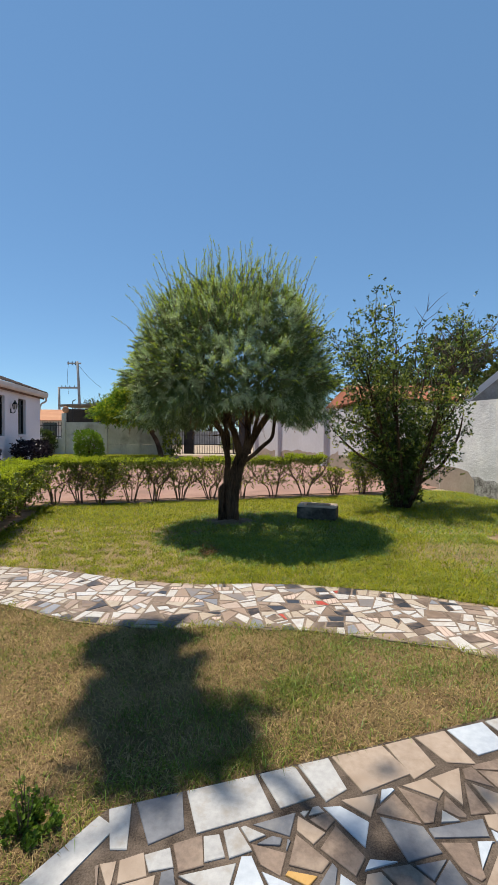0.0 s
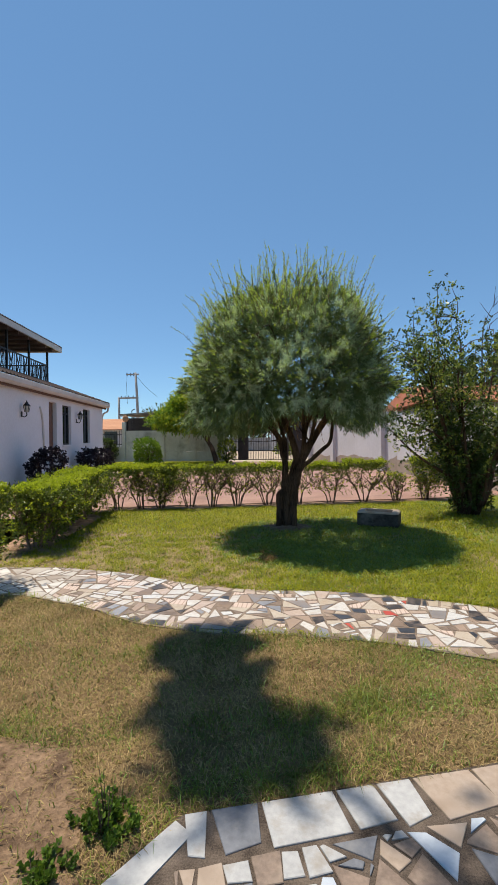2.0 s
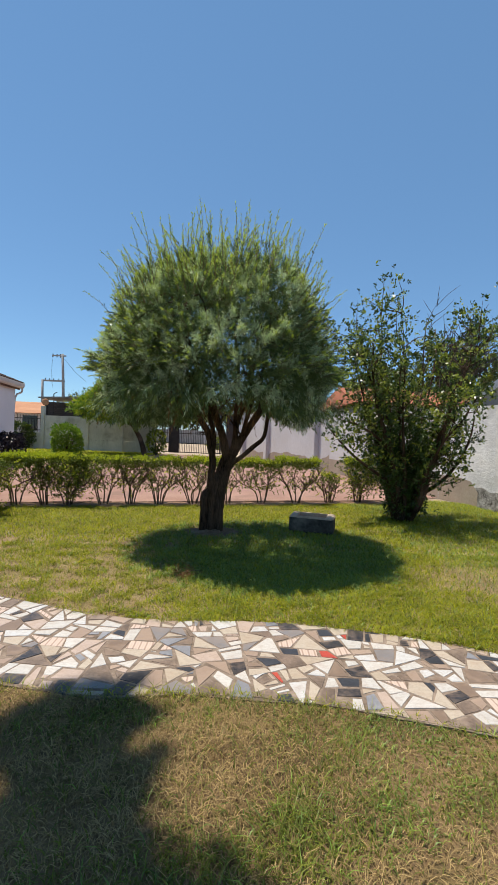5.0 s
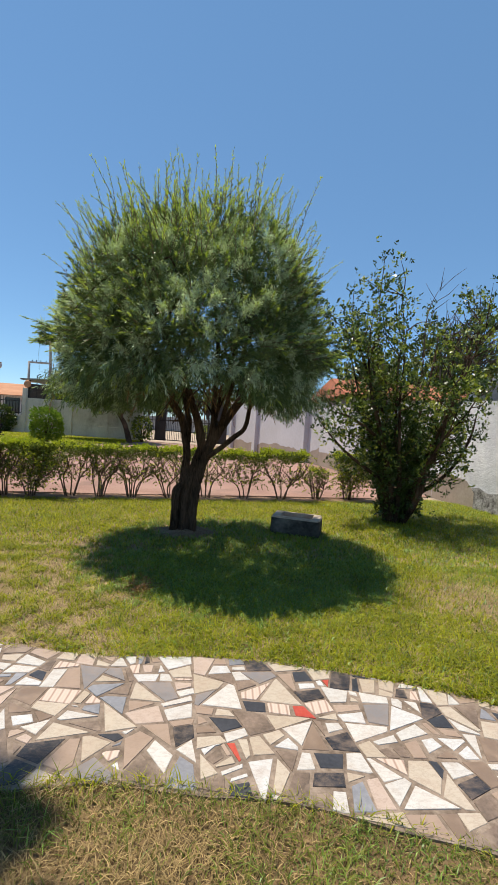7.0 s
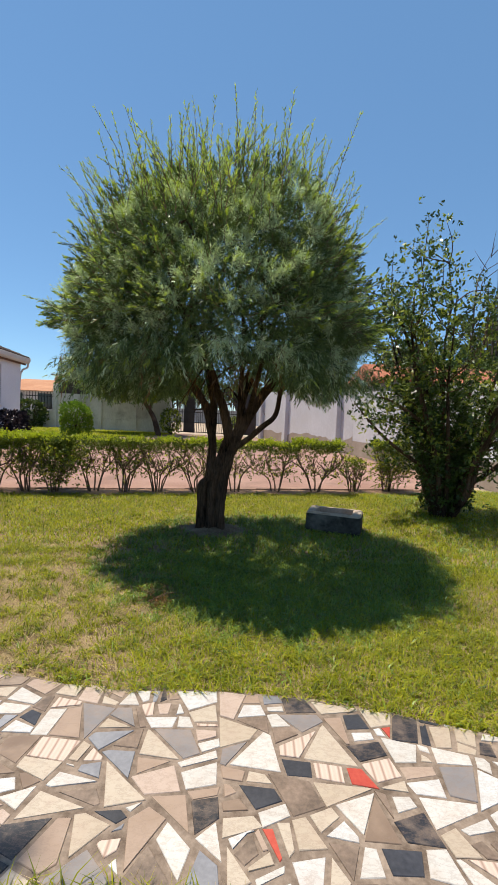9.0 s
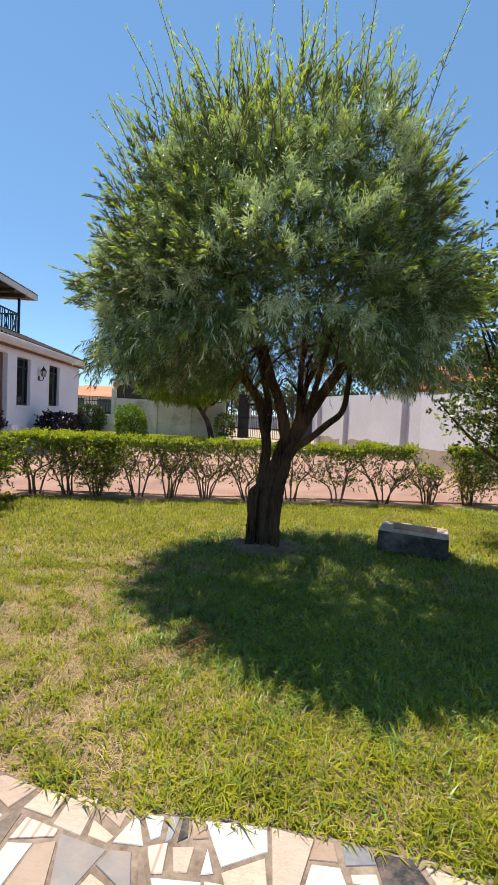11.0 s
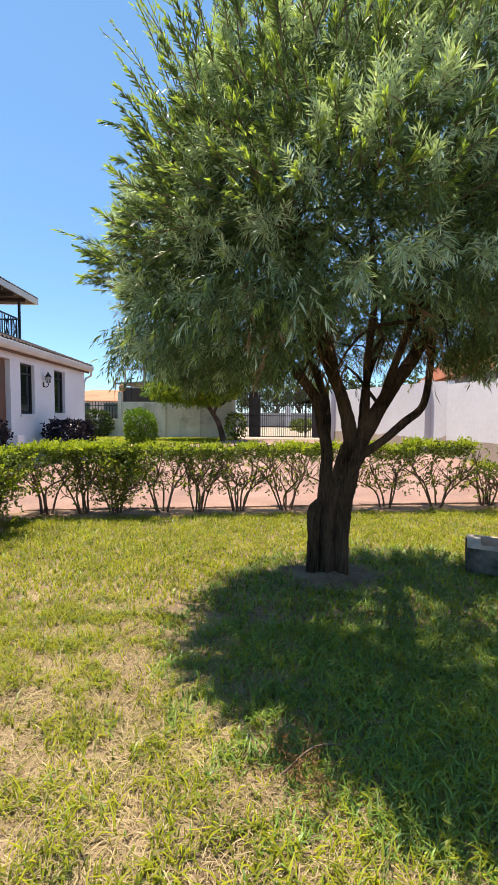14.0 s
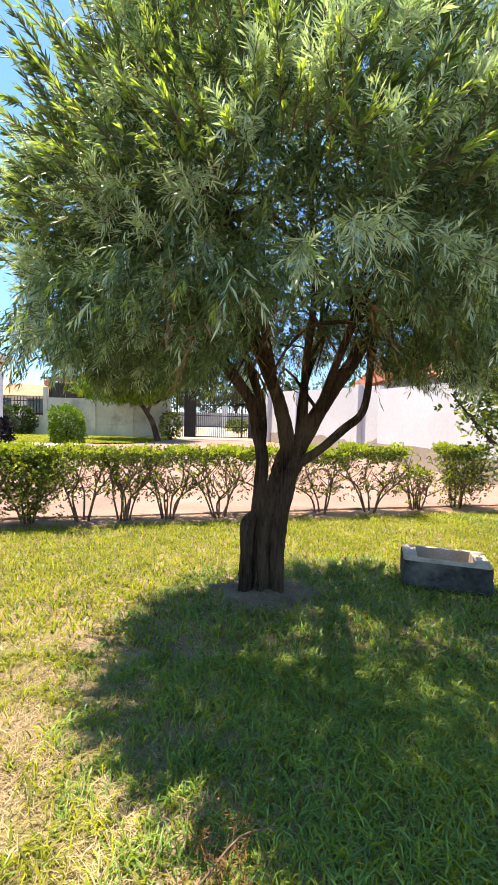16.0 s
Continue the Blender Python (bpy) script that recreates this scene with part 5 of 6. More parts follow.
def gabled_house(name, x0, x1, y0, y1, wall_h, ridge_h, wall_mat, roof_mat, label, over=0.45, along_x=True, hip=0.0, turn=0.0):
    """A far house: walls, a roof with overhang and some windows."""
    t = thing(name, ((x0 + x1) / 2, (y0 + y1) / 2, 0), label, "house", turn=turn)
    w, d = (x1 - x0) / 2, (y1 - y0) / 2
    part("wall", box_bm(-w, w, -d, d, -0.1, wall_h), wall_mat, t)
    bm = bmesh.new()
    W, D = w + over, d + over
    zb = wall_h - 0.1
    if along_x:
        pts = [(-W, -D, zb), (W, -D, zb), (W, D, zb), (-W, D, zb), (-W + hip, 0, ridge_h), (W - hip, 0, ridge_h)]
        fs = [(0, 1, 5, 4), (2, 3, 4, 5), (0, 4, 3), (1, 2, 5), (0, 3, 2, 1)]
    else:
        pts = [(-W, -D, zb), (W, -D, zb), (W, D, zb), (-W, D, zb), (0, -D + hip, ridge_h), (0, D - hip, ridge_h)]
        fs = [(0, 4, 5, 3), (1, 2, 5, 4), (0, 1, 4), (2, 3, 5), (0, 3, 2, 1)]
    vs = [bm.verts.new(p) for p in pts]
    for f in fs:
        bm.faces.new([vs[i] for i in f])
    roof = part("roof", bm, roof_mat, t)
    # courses of tiles across the slope that faces the garden
    if along_x:
        n = 9
        for i in range(n):
            f = (i + 0.5) / n
            y = -D * (1 - f)
            z = zb + (ridge_h - zb) * f
            xx = W - hip * f
            a = math.degrees(math.atan2(ridge_h - zb, D))
            part("tile_course", box_bm(-xx, xx, -0.5 * D / n * 1.02, 0.5 * D / n * 1.02, 0.005, 0.03, 0, pose(0, y, z, a)), roof_mat, roof)
    if not along_x:
        run, rise = math.hypot(W, ridge_h - zb), math.degrees(math.atan2(ridge_h - zb, W))
        for sgn in (-1, 1):
            part("bargeboard", box_bm(0, run, -0.05, 0.0, -0.02, 0.14, 0.006, pose(sgn * W, -D - 0.003, zb, 0, -rise, 0) if sgn < 0 else pose(W, -D - 0.053, zb, 0, -rise, 180)), plaster_wall, t, "white bargeboard")
    for k in np.linspace(-w * 0.6, w * 0.6, 3):
        part("window", box_bm(k - 0.5, k + 0.5, -d - 0.03, -d - 0.004, 0.95, 2.0, 0.006), dark_glass, t)
    return t


gabled_house("neighbour_house", 5.3, 10.8, 18.2, 25.5, 2.75, 3.65, concrete, roof_red, "neighbouring house with a red tiled roof behind the wall", hip=0.4)
gabled_house("neighbour_house", -19.5, -12.6, 33.0, 41.0, 2.25, 3.15, plaster_wall, roof_orange, "low white neighbouring house with an orange roof", hip=2.5)
gabled_house("shed", 7.4, 11.6, 11.85, 15.85, 2.1, 4.1, concrete, roof_grey, "grey gabled outbuilding with a white bargeboard behind the wall", over=0.25, along_x=False, turn=-27)


def carport():
    c = thing("lean_to", (-9.0, 28.6, 0), "open lean-to with a thin grey roof behind the wall", "shed")
    bm = bmesh.new()
    box(bm, -1.7, 1.9, -1.6, 1.6, 2.98, 3.05, Matrix.Rotation(radians(-2.5), 4, "Y"))
    part("roof", bm, roof_grey, c)
    part("back_wall", box_bm(-2.6, 1.7, 1.2, 1.35, -0.1, 2.85), gate_metal, c)
    for x in (-1.45, 0.1, 1.6):
        part("post", box_bm(x - 0.05, x + 0.05, -1.3, -1.2, -0.1, 2.9), iron, c)
    for z in np.arange(1.75, 2.7, 0.1):
        part("slat", box_bm(-1.45, 1.6, -1.24, -1.22, z, z + 0.035), gate_metal, c)


carport()


def dish():
    t = thing("satellite_dish", (-10.15, 26.4, 2.42), "small orange round dish on the wall post", "dish")
    bm = bmesh.new()
    bmesh.ops.create_uvsphere(bm, u_segments=16, v_segments=8, radius=0.2)
    bmesh.ops.scale(bm, vec=(1, 0.25, 1), verts=bm.verts)
    bmesh.ops.translate(bm, vec=(0, 0, 0.22), verts=bm.verts)
    part("bowl", bm, roof_orange, t, smooth=True)
    tube("bracket", [(0, 0.05, -0.05, 0.02), (0, 0.05, 0.25, 0.02)], iron, t, 6, 1)


dish()


def power_pole():
    p = thing("power_poles", (-20.5, 56.0, 0), "pair of grey utility poles with crossbars and a transformer arm", "utility pole")
    tube("pole", [(0, 0, -0.3, 0.2), (0, 0, 5, 0.17), (-0.25, 0, 10.2, 0.14)], concrete, p, 10, 2)
    tube("pole", [(-2.5, 0, -0.3, 0.16), (-2.5, 0, 3, 0.15), (-2.55, 0, 7.0, 0.13)], concrete, p, 10, 2)
    for z in (4.6, 6.9):
        part("crossbar", box_bm(-2.65, 0.1, -0.08, 0.08, z - 0.1, z + 0.1), concrete, p)
    part("arm", box_bm(-1.5, 0.2, -0.06, 0.06, 9.9, 10.05), concrete, p)
    for x in (-1.4, -0.9, -0.5):
        part("insulator", box_bm(x - 0.05, x + 0.05, -0.05, 0.05, 9.75, 10.2, 0.02), iron, p)
    for x in (-2.2, -1.7, -1.2, -0.6):
        part("insulator", box_bm(x - 0.04, x + 0.04, -0.04, 0.04, 7.0, 7.2, 0.015), iron, p)
    tube("wire", [(-1.4, 0, 9.8, 0.02), (-1.5, 0, 8.2, 0.02), (-1.35, 0, 6.1, 0.02)], iron, p, 4, 4)
    tube("wire", [(0, 0, 9.6, 0.02), (1.0, 1, 8.2, 0.02), (2.0, 2, 7.2, 0.02)], iron, p, 4, 4)


power_pole()


def aerial():
    a = thing("roof_aerial", (-10.95, 29.5, 0), "thin bent aerial pipe above the neighbouring roof", "aerial")
    tube("pipe", [(0, 0, 0, 0.03), (0, 0, 3.0, 0.03), (0.02, 0, 3.35, 0.03), (0.2, 0, 3.45, 0.03)], iron, a, 6, 3)


aerial()


def far_tree(x, y, h, wide, seed, leaf=far_leaf, label="leafy green tree in the distance", bareness=0.0, n=420):
    global rng
    rng = np.random.default_rng(seed)
    t = thing("far_tree", (x, y, 0), label, "tree", "trees in the distance")
    arms = [tube_arrays([(0, 0, -0.2, 0.03 * h), (0.02 * h, 0, 0.3 * h, 0.024 * h), (0, 0, 0.6 * h, 0.015 * h), (0, 0, 0.9 * h, 0.004 * h)], 8, 3, 0.05)]
    for k in range(16):
        a = rng.uniform(0, 6.28)
        s = np.array([0, 0, h * rng.uniform(0.25, 0.6)])
        e = np.array([np.cos(a) * wide * rng.uniform(0.4, 0.9), np.sin(a) * wide * rng.uniform(0.4, 0.9), s[2] + h * rng.uniform(0.15, 0.4)])
        arms.append(tube_arrays([(*s, 0.012 * h), (*((s + e) / 2 + [0, 0, 0.04 * h]), 0.007 * h), (*e, 0.002 * h)], 5, 3))
        for _ in range(5 + int(12 * bareness)):
            f = rng.uniform(0.3, 1.0)
            b = s * (1 - f) + e * f
            c = b + rng.normal(0, 0.12 * h, 3) + [0, 0, 0.08 * h]
            arms.append(tube_arrays([(*b, 0.004 * h), (*c, 0.001 * h)], 4, 1))
    v, q = joined(arms)
    part("trunk", fast_mesh("trunk", v, q, smooth=True), grey_twig if bareness else bark, t)
    if n:
        d = sphere_dirs(n)
        base = np.array([0, 0, h * 0.66]) + d * np.array([wide, wide, h * 0.34]) * (lumpy(d, seed, 0.3) * np.clip(1 - np.abs(rng.normal(0, 0.3, n)), 0.1, 1))[:, None]
        v, q, s = shoots(base, rng.normal(0, 1, (n, 3)) + [0, 0, 0.2], np.full(n, 0.05 * h), 14, 0.045 * h, 0.02 * h, 1.0)
        part("crown", fast_mesh("crown", v, q, s * 0), leaf, t)


far_tree(-15.5, 48, 5.2, 2.6, 201, label="nearly leafless tree beyond the houses", bareness=1.0, n=60)
far_tree(-19.5, 60, 6.0, 3.0, 202, label="nearly leafless tree beyond the houses", bareness=1.0, n=60)
far_tree(10.5, 30, 6.6, 2.6, 203)
far_tree(13.5, 27, 7.2, 2.8, 204)
far_tree(11.2, 16.8, 5.0, 1.7, 205, label="dark leafy tree behind the outbuilding")
for i, (x, y, h) in enumerate([(-13.5, 58, 5.6), (-10.5, 61, 5.2), (-7.2, 57, 5.8), (-4.4, 60, 5.0), (-1.6, 57, 6.0), (1.2, 62, 5.4), (4.0, 58, 6.2), (7.5, 60, 5.6), (11, 57, 6.0)]):
    far_tree(x, y, h, 2.9, 210 + i)


def street_wall():
    w = thing("street_wall", (-2.0, 52, 0), "grey wall across the street with pale posts", "wall", kind="structure")
    part("panel", box_bm(-16, 16, -0.1, 0.1, -0.1, 1.55, 0.01), concrete, w)
    for x in (-13, -9, -4.2, -0.6, 3.2, 7, 11):
        part("post", box_bm(x - 0.3, x + 0.3, -0.3, 0.3, -0.1, 2.4, 0.03), plaster_wall, w)
    for x in np.arange(-15.5, 15.5, 0.35):
        part("bar", box_bm(x - 0.03, x + 0.03, -0.03, 0.03, 1.5, 2.2), gate_metal, w)


street_wall()
leaf_ball("street_bush", (-0.75, 36.5, 0), (1.7, 1.4, 1.0), hedge_leaf, 520, 0.1, 0.06, "green bush on the sandy street beyond the gate", "bush", 0.3, 0.15, slots=[hedge_leaf, hedge_top_leaf], seed=37)

# ---- grass ----


def blades(name, n, x0, x1, y0, y1, test, h_lo, h_hi, width, label, seed):
    """Grass blades, each bent once; green, olive and dry ones."""
    global rng
    rng = np.random.default_rng(seed)
    x, y = rng.uniform(x0, x1, n), rng.uniform(y0, y1, n)
    keep, hgt, slot = test(x, y)
    x, y, hgt, slot = x[keep], y[keep], hgt[keep], slot[keep]
    m = len(x)
    h = hgt * rng.uniform(h_lo, h_hi, m)
    a = rng.uniform(0, 2 * np.pi, m)
    flat = np.where(slot == 2, 2.2, np.where(slot == 3, 1.35, 1.0))
    h = h / flat ** 0.5
    lean = np.stack([np.cos(a), np.sin(a), np.zeros(m)], 1) * (h * flat * rng.uniform(0.4, 1.8, m))[:, None]
    side = np.stack([-np.sin(a + rng.normal(0, 0.7, m)), np.cos(a), np.zeros(m)], 1) * (width * rng.uniform(0.6, 1.3, m) / flat ** 0.7)[:, None] / 2
    b = np.stack([x, y, np.zeros(m)], 1)
    mid = b + lean * 0.35 + np.stack([0 * h, 0 * h, h * 0.62], 1)
    tip = b + lean + np.stack([0 * h, 0 * h, h * rng.uniform(0.45, 0.95, m)], 1)
    v = np.stack([b - side, b + side, mid + side * 0.8, mid - side * 0.8, tip], 1).reshape(-1, 3)
    o = np.arange(m)[:, None] * 5
    q = np.concatenate([o + [0, 1, 2, 3], o + [3, 2, 4, 4]], 1).reshape(-1, 4)
    # the tip face is a triangle, made as a sliver quad with a shared corner moved slightly
    extra = tip + side * 0.05
    v = np.concatenate([v.reshape(m, 5, 3), extra[:, None]], 1).reshape(-1, 3)
    o = np.arange(m)[:, None] * 6
    q = np.concatenate([o + [0, 1, 2, 3], o + [3, 2, 5, 4]], 1).reshape(-1, 4)
    ob = part(name, fast_mesh(name, v, q, np.repeat(slot, 2)), [grass_green, grass_olive, grass_dry, grass_brown, grass_lush_shade])
    return tagged(ob, label, "grass", kind="stuff")


def lawn_test(x, y):
    on = inside(x, y, LAWN) & ((y > far_edge(x) - 0.02) | (y < near_edge(x) + 0.03)) & ~inside(x, y, PAVING)
    on &= ~inside(x, y + 0.05 * np.sin(x * 7) + rng.normal(0, 0.05, len(x)), [(-3.5, 8.1), (4.0, 10.1), (4.0, 12), (-5, 12), (-5, 5.5), (-2.66, 5.5), (-2.97, 7.7)])
    ring = np.hypot((x - 0.18) / 0.42, (y - 7.01) / 0.33)
    on &= rng.random(len(x)) < np.clip((ring - 0.55) * 1.8 + 0.5 * (field(x, y, 3.0, 6) - 0.5), 0.04, 1)
    big, small = field(x, y, 0.45, 3), field(x, y, 2.6, 4)
    front = y < near_edge(x)
    tuft = field(x, y, 4.2, 12)
    bare = np.clip((0.40 - 0.4 * big - 1.1 * (small - 0.5) - 1.0 * (tuft - 0.5)) * 2.4, 0, 0.92)
    bare = bare * np.where(y > 6.4, 0.4, 1.0)
    west = np.clip((0.3 - x) / 0.9, 0, 1) * np.clip((6.9 - y) / 1.0, 0, 1) * ~front
    bare = np.clip(bare * (0.4 + 0.7 * west) + 0.1 * west, 0, 0.9)
    bare = np.clip(bare + 0.75 * np.clip(1.2 - np.hypot(x - 2.8, y - 5.4) / 0.8 + 0.8 * (small - 0.5), 0, 1), 0, 0.8)
    bare = np.where(front, np.clip(bare * 0.35, 0, 0.4), bare)
    soil_gap = inside(x, y, [(-0.3, 1.72), (-0.42, 2.02), (-0.62, 2.3), (-0.95, 2.34), (-1.5, 2.1), (-1.9, 1.5), (-1.2, 0.4)])
    thin = rng.random(len(x)) < np.where(soil_gap, 0.9, bare)
    on &= ~(thin & (rng.random(len(x)) < np.where(soil_gap, 0.95, np.where(front, 0.8, 0.3))))
    dry = rng.random(len(x)) < np.where(front, np.clip(0.45 + 1.1 * (field(x, y, 0.9, 9) - 0.25) + 0.35 * np.exp(-((x - 0.5) / 0.5) ** 2 - ((y - 2.7) / 0.4) ** 2) - 0.3 * (x > 1.2) + 0.2 * ((x < -0.2) & (y > 2.4)), 0.15, 0.9), 0.08 + 0.4 * bare + 0.22 * west + 0.08 * (big > 0.55) + 0.14 * (y < 5.7))
    # fewer dry blades inside the tree's shadow, which deepens its colour
    dry &= ~((np.hypot(x - 0.8, y - 6.3) < 1.45) & (rng.random(len(x)) < 0.6))
    dry |= thin & ~front
    slot = np.where(dry, np.where(front, 3, 2), np.where(front | (rng.random(len(x)) < 0.18), 1, 0))
    # the tree's cast shadow is also painted, as a circle of deeper green
    tree_shade = (np.hypot(x - 0.8, y - 6.3) < 1.5 + 0.35 * (small - 0.5))
    slot = np.where(front & (slot == 1) & (rng.random(len(x)) < np.where(x > 0.9, 0.4, 0.12)), 4, slot)
    slot = np.where((slot < 2) & ~front & (rng.random(len(x)) < np.where(tree_shade, 0.7, np.where(x > 2.6, 0.35, 0.08))), 4, slot)
    hgt = np.where(front, 0.75, 1.0) * np.where(dry, 0.8, 1.0) * np.where(thin & ~front, 0.5, 1.0) * (0.75 + 0.5 * big)
    return on, hgt, slot


def front_test(x, y):
    on, hgt, slot = lawn_test(x, y)
    return on & (y < near_edge(x) + 0.5), hgt, slot


def back_test(x, y):
    on, hgt, slot = lawn_test(x, y)
    return on & (y > near_edge(x) + 0.5), hgt, slot


blades("grass_front", 240000, -2.3, 3.0, 1.7, 4.0, front_test, 0.02, 0.062, 0.0037, "fine green and brown grass blades of the front lawn", 305)
blades("grass_near", 260000, -2.0, 3.45, 3.8, 6.2, back_test, 0.018, 0.056, 0.0056, "short green and dry grass blades of the lawn", 301)
blades("grass_middle", 180000, -3.4, 5.4, 6.15, 10.7, lawn_test, 0.022, 0.06, 0.0078, "short yellow-green grass blades of the lawn", 302)
blades("grass_edge", 17000, -2.75, -2.0, 4.6, 6.2, lawn_test, 0.02, 0.056, 0.006, "short green grass blades beside the hedge", 306)
blades("grass_side", 40000, -7.0, -2.0, 1.0, 6.15, lawn_test, 0.025, 0.06, 0.008, "short dry grass blades of the lawn", 303)


def far_test(x, y):
    n = len(x)
    return inside(x, y, [(-14, 20.7), (-4.7, 21.7), (-3.5, 26.1), (-14, 26.1)]), np.ones(n), np.where(rng.random(n) < 0.2, 2, 0)


blades("grass_far", 26000, -14, -3, 20.5, 26.1, far_test, 0.05, 0.11, 0.025, "mown grass strip before the boundary wall", 304)

# ---- tile shards ----


def split(poly, limit, g, skew=0.13):
    """Cut a convex polygon into uneven shards by straight cracks."""
    out, todo = [], [np.array(poly, float)]
    while todo:
        p = todo.pop()
        area = 0.5 * abs(np.dot(p[:, 0], np.roll(p[:, 1], -1)) - np.dot(p[:, 1], np.roll(p[:, 0], -1)))
        c = p.mean(0)
        q = p - c
        w, vec = np.linalg.eigh(q.T @ q)
        slim = math.sqrt(max(w[1], 1e-9) / max(w[0], 1e-9))
        if area < limit * g.uniform(0.4, 2.3) and slim < 4.2:
            out.append(p)
            continue
        edges = np.roll(p, -1, 0) - p
        along = edges @ vec[:, 1]
        e = edges[np.argmax(np.abs(along))]
        ang = math.atan2(e[1], e[0]) + g.normal(0, 0.1 + skew * min(1.0, area / (9 * limit)))
        nrm = np.array([math.cos(ang), math.sin(ang)])
        reach = q @ vec[:, 1]
        off = c + vec[:, 1] * g.uniform(-0.22, 0.22) * (reach.max() - reach.min())
        s = (p - off) @ nrm
        a, b = [], []
        for i in range(len(p)):
            j = (i + 1) % len(p)
            (a if s[i] >= 0 else b).append(p[i])
            if (s[i] >= 0) != (s[j] >= 0):
                x = p[i] + (p[j] - p[i]) * (s[i] / (s[i] - s[j]))
                a.append(x)
                b.append(x)
        if len(a) > 2 and len(b) > 2:
            todo += [np.array(a), np.array(b)]
        else:
            out.append(p)
    return out


def shrunk(p, gap):
    """A convex polygon drawn in by gap on every side, or None."""
    c = p.mean(0)
    out = p
    n = len(p)
    area2 = np.dot(p[:, 0], np.roll(p[:, 1], -1)) - np.dot(p[:, 1], np.roll(p[:, 0], -1))
    if area2 < 0:
        p = p[::-1]
    poly = [v for v in p]
    for i in range(n):
        a, b = p[i], p[(i + 1) % n]
        d = b - a
        l = np.linalg.norm(d)
        if l < 1e-6:
            continue
        nrm = np.array([-d[1], d[0]]) / l
        new_poly = []
        for k in range(len(poly)):
            u, v = poly[k], poly[(k + 1) % len(poly)]
            su, sv = (u - a) @ nrm - gap, (v - a) @ nrm - gap
            if su >= 0:
                new_poly.append(u)
            if (su >= 0) != (sv >= 0):
                new_poly.append(u + (v - u) * (su / (su - sv)))
        poly = new_poly
        if len(poly) < 3:
            return None
    return np.array(poly)


def shard_mesh(p, z0, z1, tilt, g):
    """A shard with a flat top, a worn top edge and sides."""
    c = p.mean(0)
    bm = bmesh.new()
    zt = [z1 + (q - c) @ tilt for q in p]
    top = [bm.verts.new((*(q - (q - c) / max(np.linalg.norm(q - c), 1e-6) * 0.0025 - c), z)) for q, z in zip(p, zt)]
    rim = [bm.verts.new((*(q - c), z - 0.002)) for q, z in zip(p, zt)]
    low = [bm.verts.new((*(q - c), z0)) for q in p]
    bm.faces.new(top)
    n = len(p)
    for i in range(n):
        j = (i + 1) % n
        bm.faces.new((rim[i], rim[j], top[j], top[i]))
        bm.faces.new((low[i], low[j], rim[j], rim[i]))
    return bm, c


def slab(name, poly, z, mat, label):
    bm = bmesh.new()
    lo = [bm.verts.new((x, y, -0.06)) for x, y in poly]
    hi = [bm.verts.new((x, y, z)) for x, y in poly]
    bm.faces.new(hi)
    for i in range(len(poly)):
        j = (i + 1) % len(poly)
        bm.faces.new((lo[i], lo[j], hi[j], hi[i]))
    bmesh.ops.triangulate(bm, faces=[f for f in bm.faces if len(f.verts) > 4])
    return tagged(part(name, bm, mat), label, "path", kind="structure")


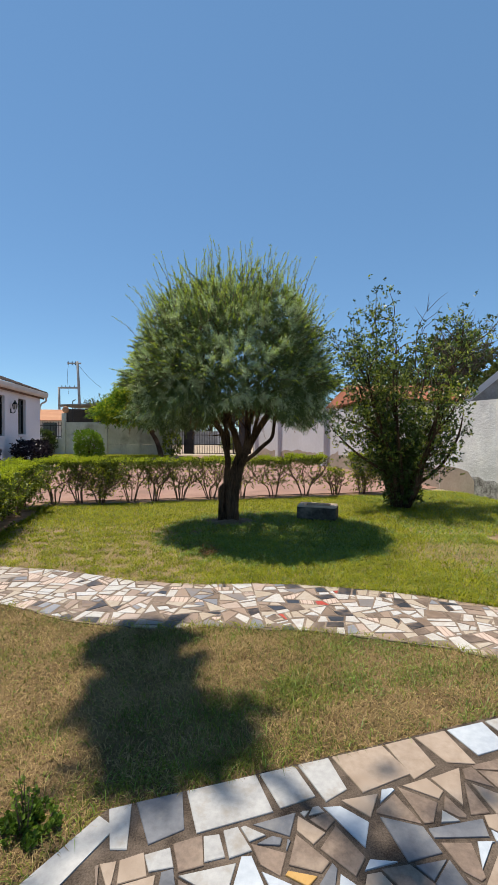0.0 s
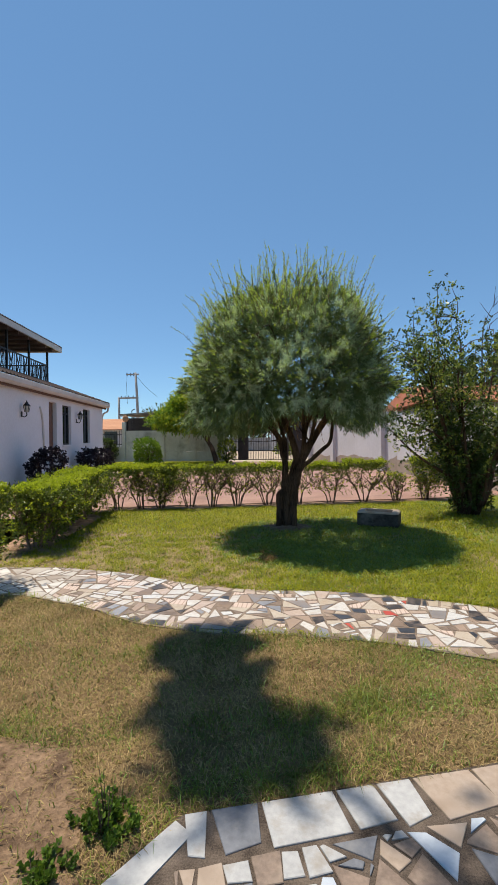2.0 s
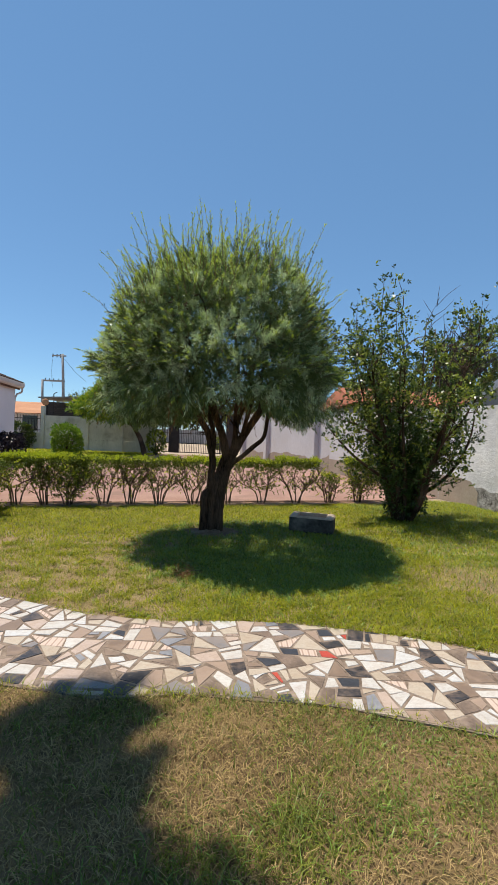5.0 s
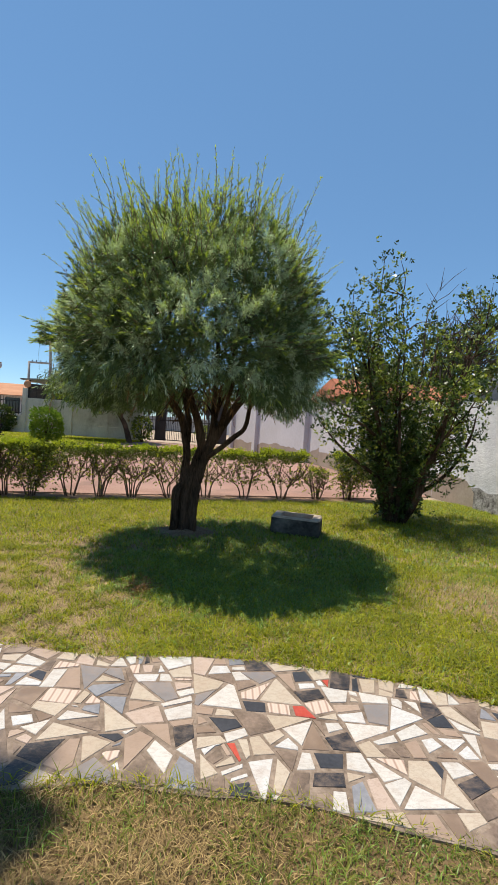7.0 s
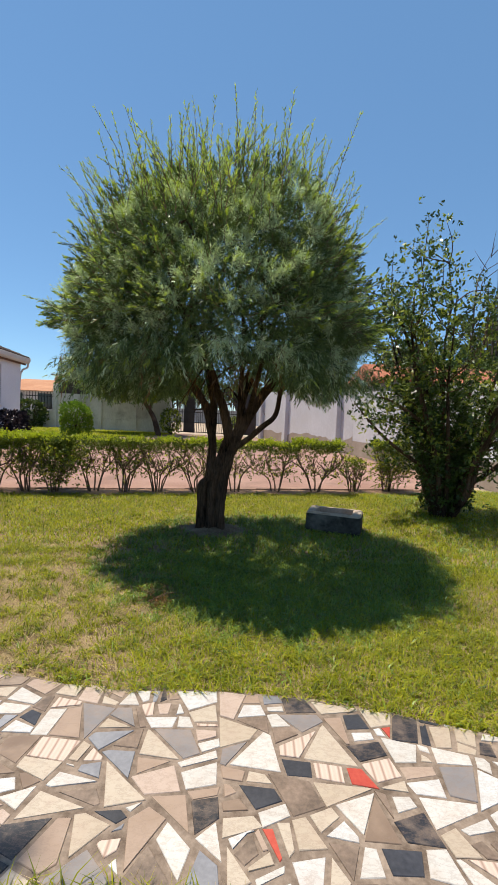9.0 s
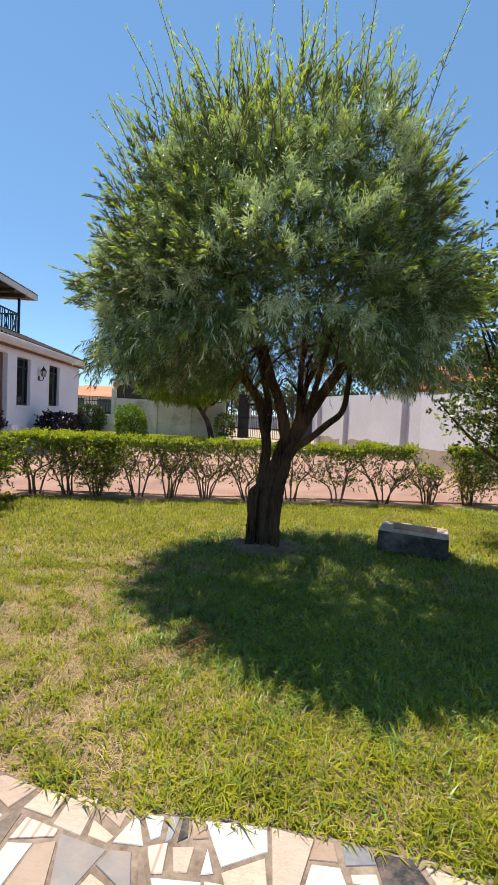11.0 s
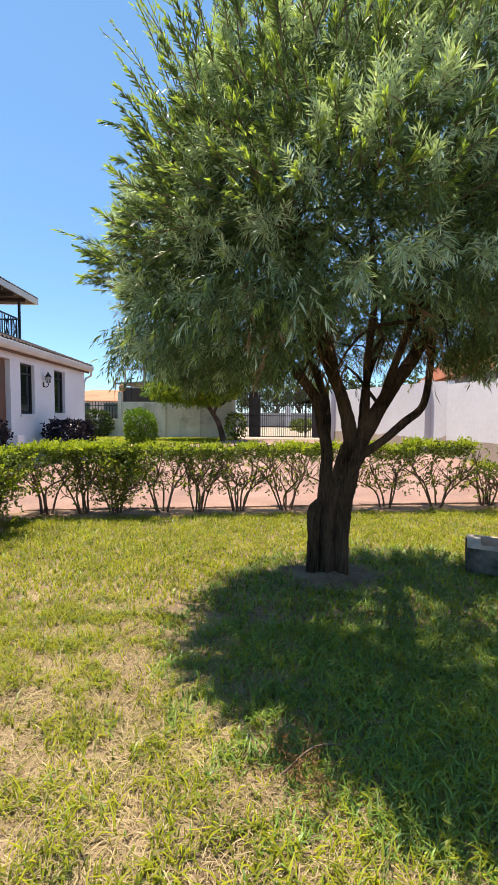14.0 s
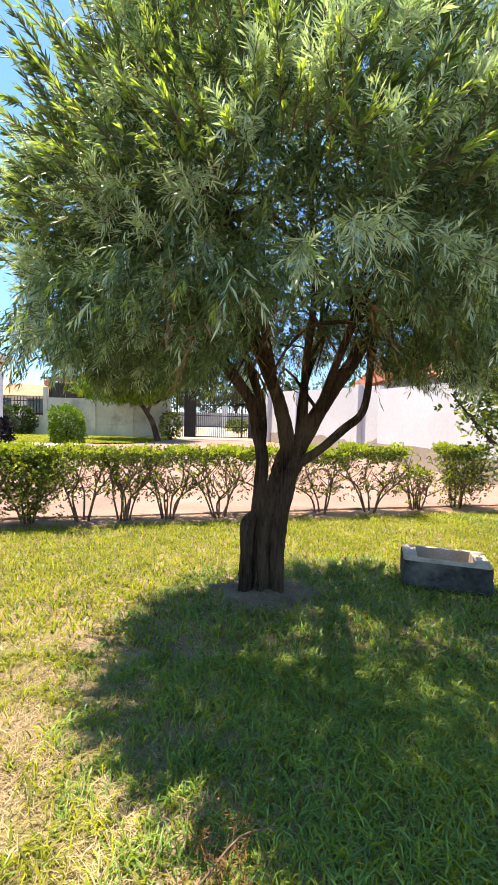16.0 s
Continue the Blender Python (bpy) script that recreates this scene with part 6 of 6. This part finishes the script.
def mosaic_path():
    g = np.random.default_rng(501)
    xs = np.concatenate([np.arange(-6.0, 2.6, 0.2), [2.6]])
    outline = [(x, float(near_edge(x)) + 0.015 * math.sin(x * 9)) for x in xs] + [(x, float(far_edge(x)) + 0.015 * math.sin(x * 8)) for x in xs[::-1]]
    path = slab("garden_path", outline, 0.012, grout, "garden path of broken white, brown and black tiles")
    marks = {"red": [(1.13, 4.12), (1.03, 3.86), (0.69, 3.61)], "black": [(1.02, 4.18), (0.6, 3.83), (0.8, 3.87), (1.62, 3.88), (1.46, 3.54), (1.08, 3.62), (2.0, 3.87), (1.27, 4.09), (1.36, 4.17), (-0.3, 4.08), (0.68, 3.48), (0.2, 3.72)]}
    kinds = {"red": tile_red, "black": tile_black}
    rest = bmesh.new()
    seams = [-6.0]
    while seams[-1] < 2.3:
        seams.append(min(seams[-1] + g.uniform(0.42, 0.7), 2.6))
    seams[-1] = 2.6
    lean = [0.0] + [g.uniform(-0.16, 0.16) for _ in seams[1:-1]] + [0.0]
    cells = []
    for (u, lu), (w, lw) in zip(zip(seams, lean), zip(seams[1:], lean[1:])):
        mid = (u + w) / 2
        quad = [(x, float(near_edge(x)) + 0.004) for x in (u - lu, mid, w - lw)] + [(x, float(far_edge(x)) - 0.004) for x in (w + lw, mid, u + lu)]
        cells += split(quad, 0.0115 if mid > -2.4 else 0.02, g, 0.3)

    def holds(p, spot):
        return bool(inside(np.array([spot[0]]), np.array([spot[1]]), p)[0])

    laid = [(p, None) for p in cells]
    for kind, spots in marks.items():
        for sp in spots:
            for i, (p, was) in enumerate(laid):
                if was is None and holds(p, sp):
                    bits = split(p, 0.0062 if kind == "red" else 0.013, g, 0.2)
                    laid[i:i + 1] = [(b, kind if holds(b, sp) else None) for b in bits]
                    break
    extra = [tile_pink, tile_pink, tile_slate, tile_brown, tile_brown]
    for p, kind in laid:
        s = shrunk(p, g.uniform(0.0035, 0.009) if g.random() < 0.8 else g.uniform(0.009, 0.016))
        if s is None or len(s) < 3:
            continue
        s = s + g.normal(0, 0.004, s.shape)
        bm, c = shard_mesh(s, 0.0, 0.0148 + g.uniform(-0.0008, 0.0012), g.normal(0, 0.004, 2), g)
        mat = kinds[kind] if kind else (extra[g.integers(0, 5)] if g.random() < 0.2 else tile_mix)
        if -1.7 < c[0] < 2.4:
            ob = part("tile_shard", bm, mat, path)
            ob.location = (*c, 0.0)
        else:
            bmesh.ops.translate(bm, verts=bm.verts, vec=(*c, 0))
            me = bpy.data.meshes.new("shard")
            bm.to_mesh(me)
            bm.free()
            rest.from_mesh(me)
            bpy.data.meshes.remove(me)
    o = part("far_shards", rest, tile_rest, path, "broken tiles of the path's far end")
    o["kind"] = "stuff"


def terrace():
    g = np.random.default_rng(502)
    t = slab("terrace", PAVING, 0.012, grout_dark, "terrace of large broken tile pieces in dark mortar")
    a, b = np.array(PAVING[0]), np.array(PAVING[2])
    d = (b - a) / np.linalg.norm(b - a)
    n = np.array([d[1], -d[0]])
    side = np.array(PAVING[5]) - a
    side = side / np.linalg.norm(side)
    pale = [tile_pale, tile_grey, tile_pale, tile_pale, tile_pale, tile_tan, tile_tan, tile_tan, tile_blue, tile_pale, tile_pale, tile_tan]
    field_mats = [tile_pale, tile_tan, tile_tan, tile_brown, tile_pale, tile_grey, tile_brown, tile_brown, tile_blue, tile_pale, tile_tan, tile_brown, tile_grey, tile_grey]
    # a border of straight-edged pieces, then loose shards
    polys = []
    x = 0.0
    i = 0
    widths = [0.085, 0.17, 0.27, 0.15, 0.14, 0.24, 0.14, 0.16, 0.2, 0.25, 0.2, 0.2]
    for w in widths:
        w0, w1 = g.uniform(0.15, 0.2), g.uniform(0.15, 0.21)
        p0, p1 = a + d * (x + 0.01), a + d * (x + w)
        polys.append((np.array([p0 + n * 0.004, p1 + n * 0.004, p1 + n * w1 - d * g.uniform(-0.02, 0.03), p0 + n * w0 + d * g.uniform(-0.02, 0.03)]), pale[i % 12]))
        x += w + 0.006
        i += 1
    y = 0.02
    inner = np.array([side[1], -side[0]])
    inner = inner if inner @ d > 0 else -inner
    for w in (0.36, 0.3, 0.34, 0.4, 0.3):
        p0, p1 = a + side * (y + 0.01), a + side * (y + w)
        polys.append((np.array([p0 + inner * 0.004, p0 + inner * 0.085, p1 + inner * 0.11, p1 + inner * 0.004]), tile_pale))
        y += w + 0.01
    for s, mat in polys:
        bm, c = shard_mesh(s, 0.0, 0.017, g.normal(0, 0.003, 2), g)
        ob = part("tile_shard", bm, mat, t)
        ob.location = (*c, 0.0)
    org = a + n * 0.195 - d * 0.2
    for u in np.arange(-0.4, 2.8, 0.8):
        for v in np.arange(0.0, 1.6, 0.8):
            q = [org + d * u + n * v, org + d * (u + 0.8) + n * v, org + d * (u + 0.8) + n * (v + 0.8), org + d * u + n * (v + 0.8)]
            for p in split(q, 0.0095, g, 0.3):
                s = shrunk(p, g.uniform(0.003, 0.0075) if g.random() < 0.8 else g.uniform(0.008, 0.013))
                if s is None or len(s) < 3:
                    continue
                s = s + g.normal(0, 0.004, s.shape)
                c = s.mean(0)
                r = s - a
                if (r @ inner).min() < 0.12 or (r @ n).min() < 0.02 or c[0] > 3.2 or g.random() < 0.05:
                    continue
                bm, c = shard_mesh(s, 0.0, 0.0165 + g.uniform(-0.001, 0.0015), g.normal(0, 0.004, 2), g)
                small = np.ptp(s, axis=0).max() < 0.12
                ob = part("tile_shard", bm, tile_ochre if small and g.random() < 0.05 else field_mats[g.integers(0, len(field_mats))], t)
                ob.location = (*c, 0.0)


tile_rest = leaf_material("tile_rest", (0.24, 0.19, 0.15), (0.56, 0.53, 0.49), 0.5, 0.0)
mosaic_path()
terrace()
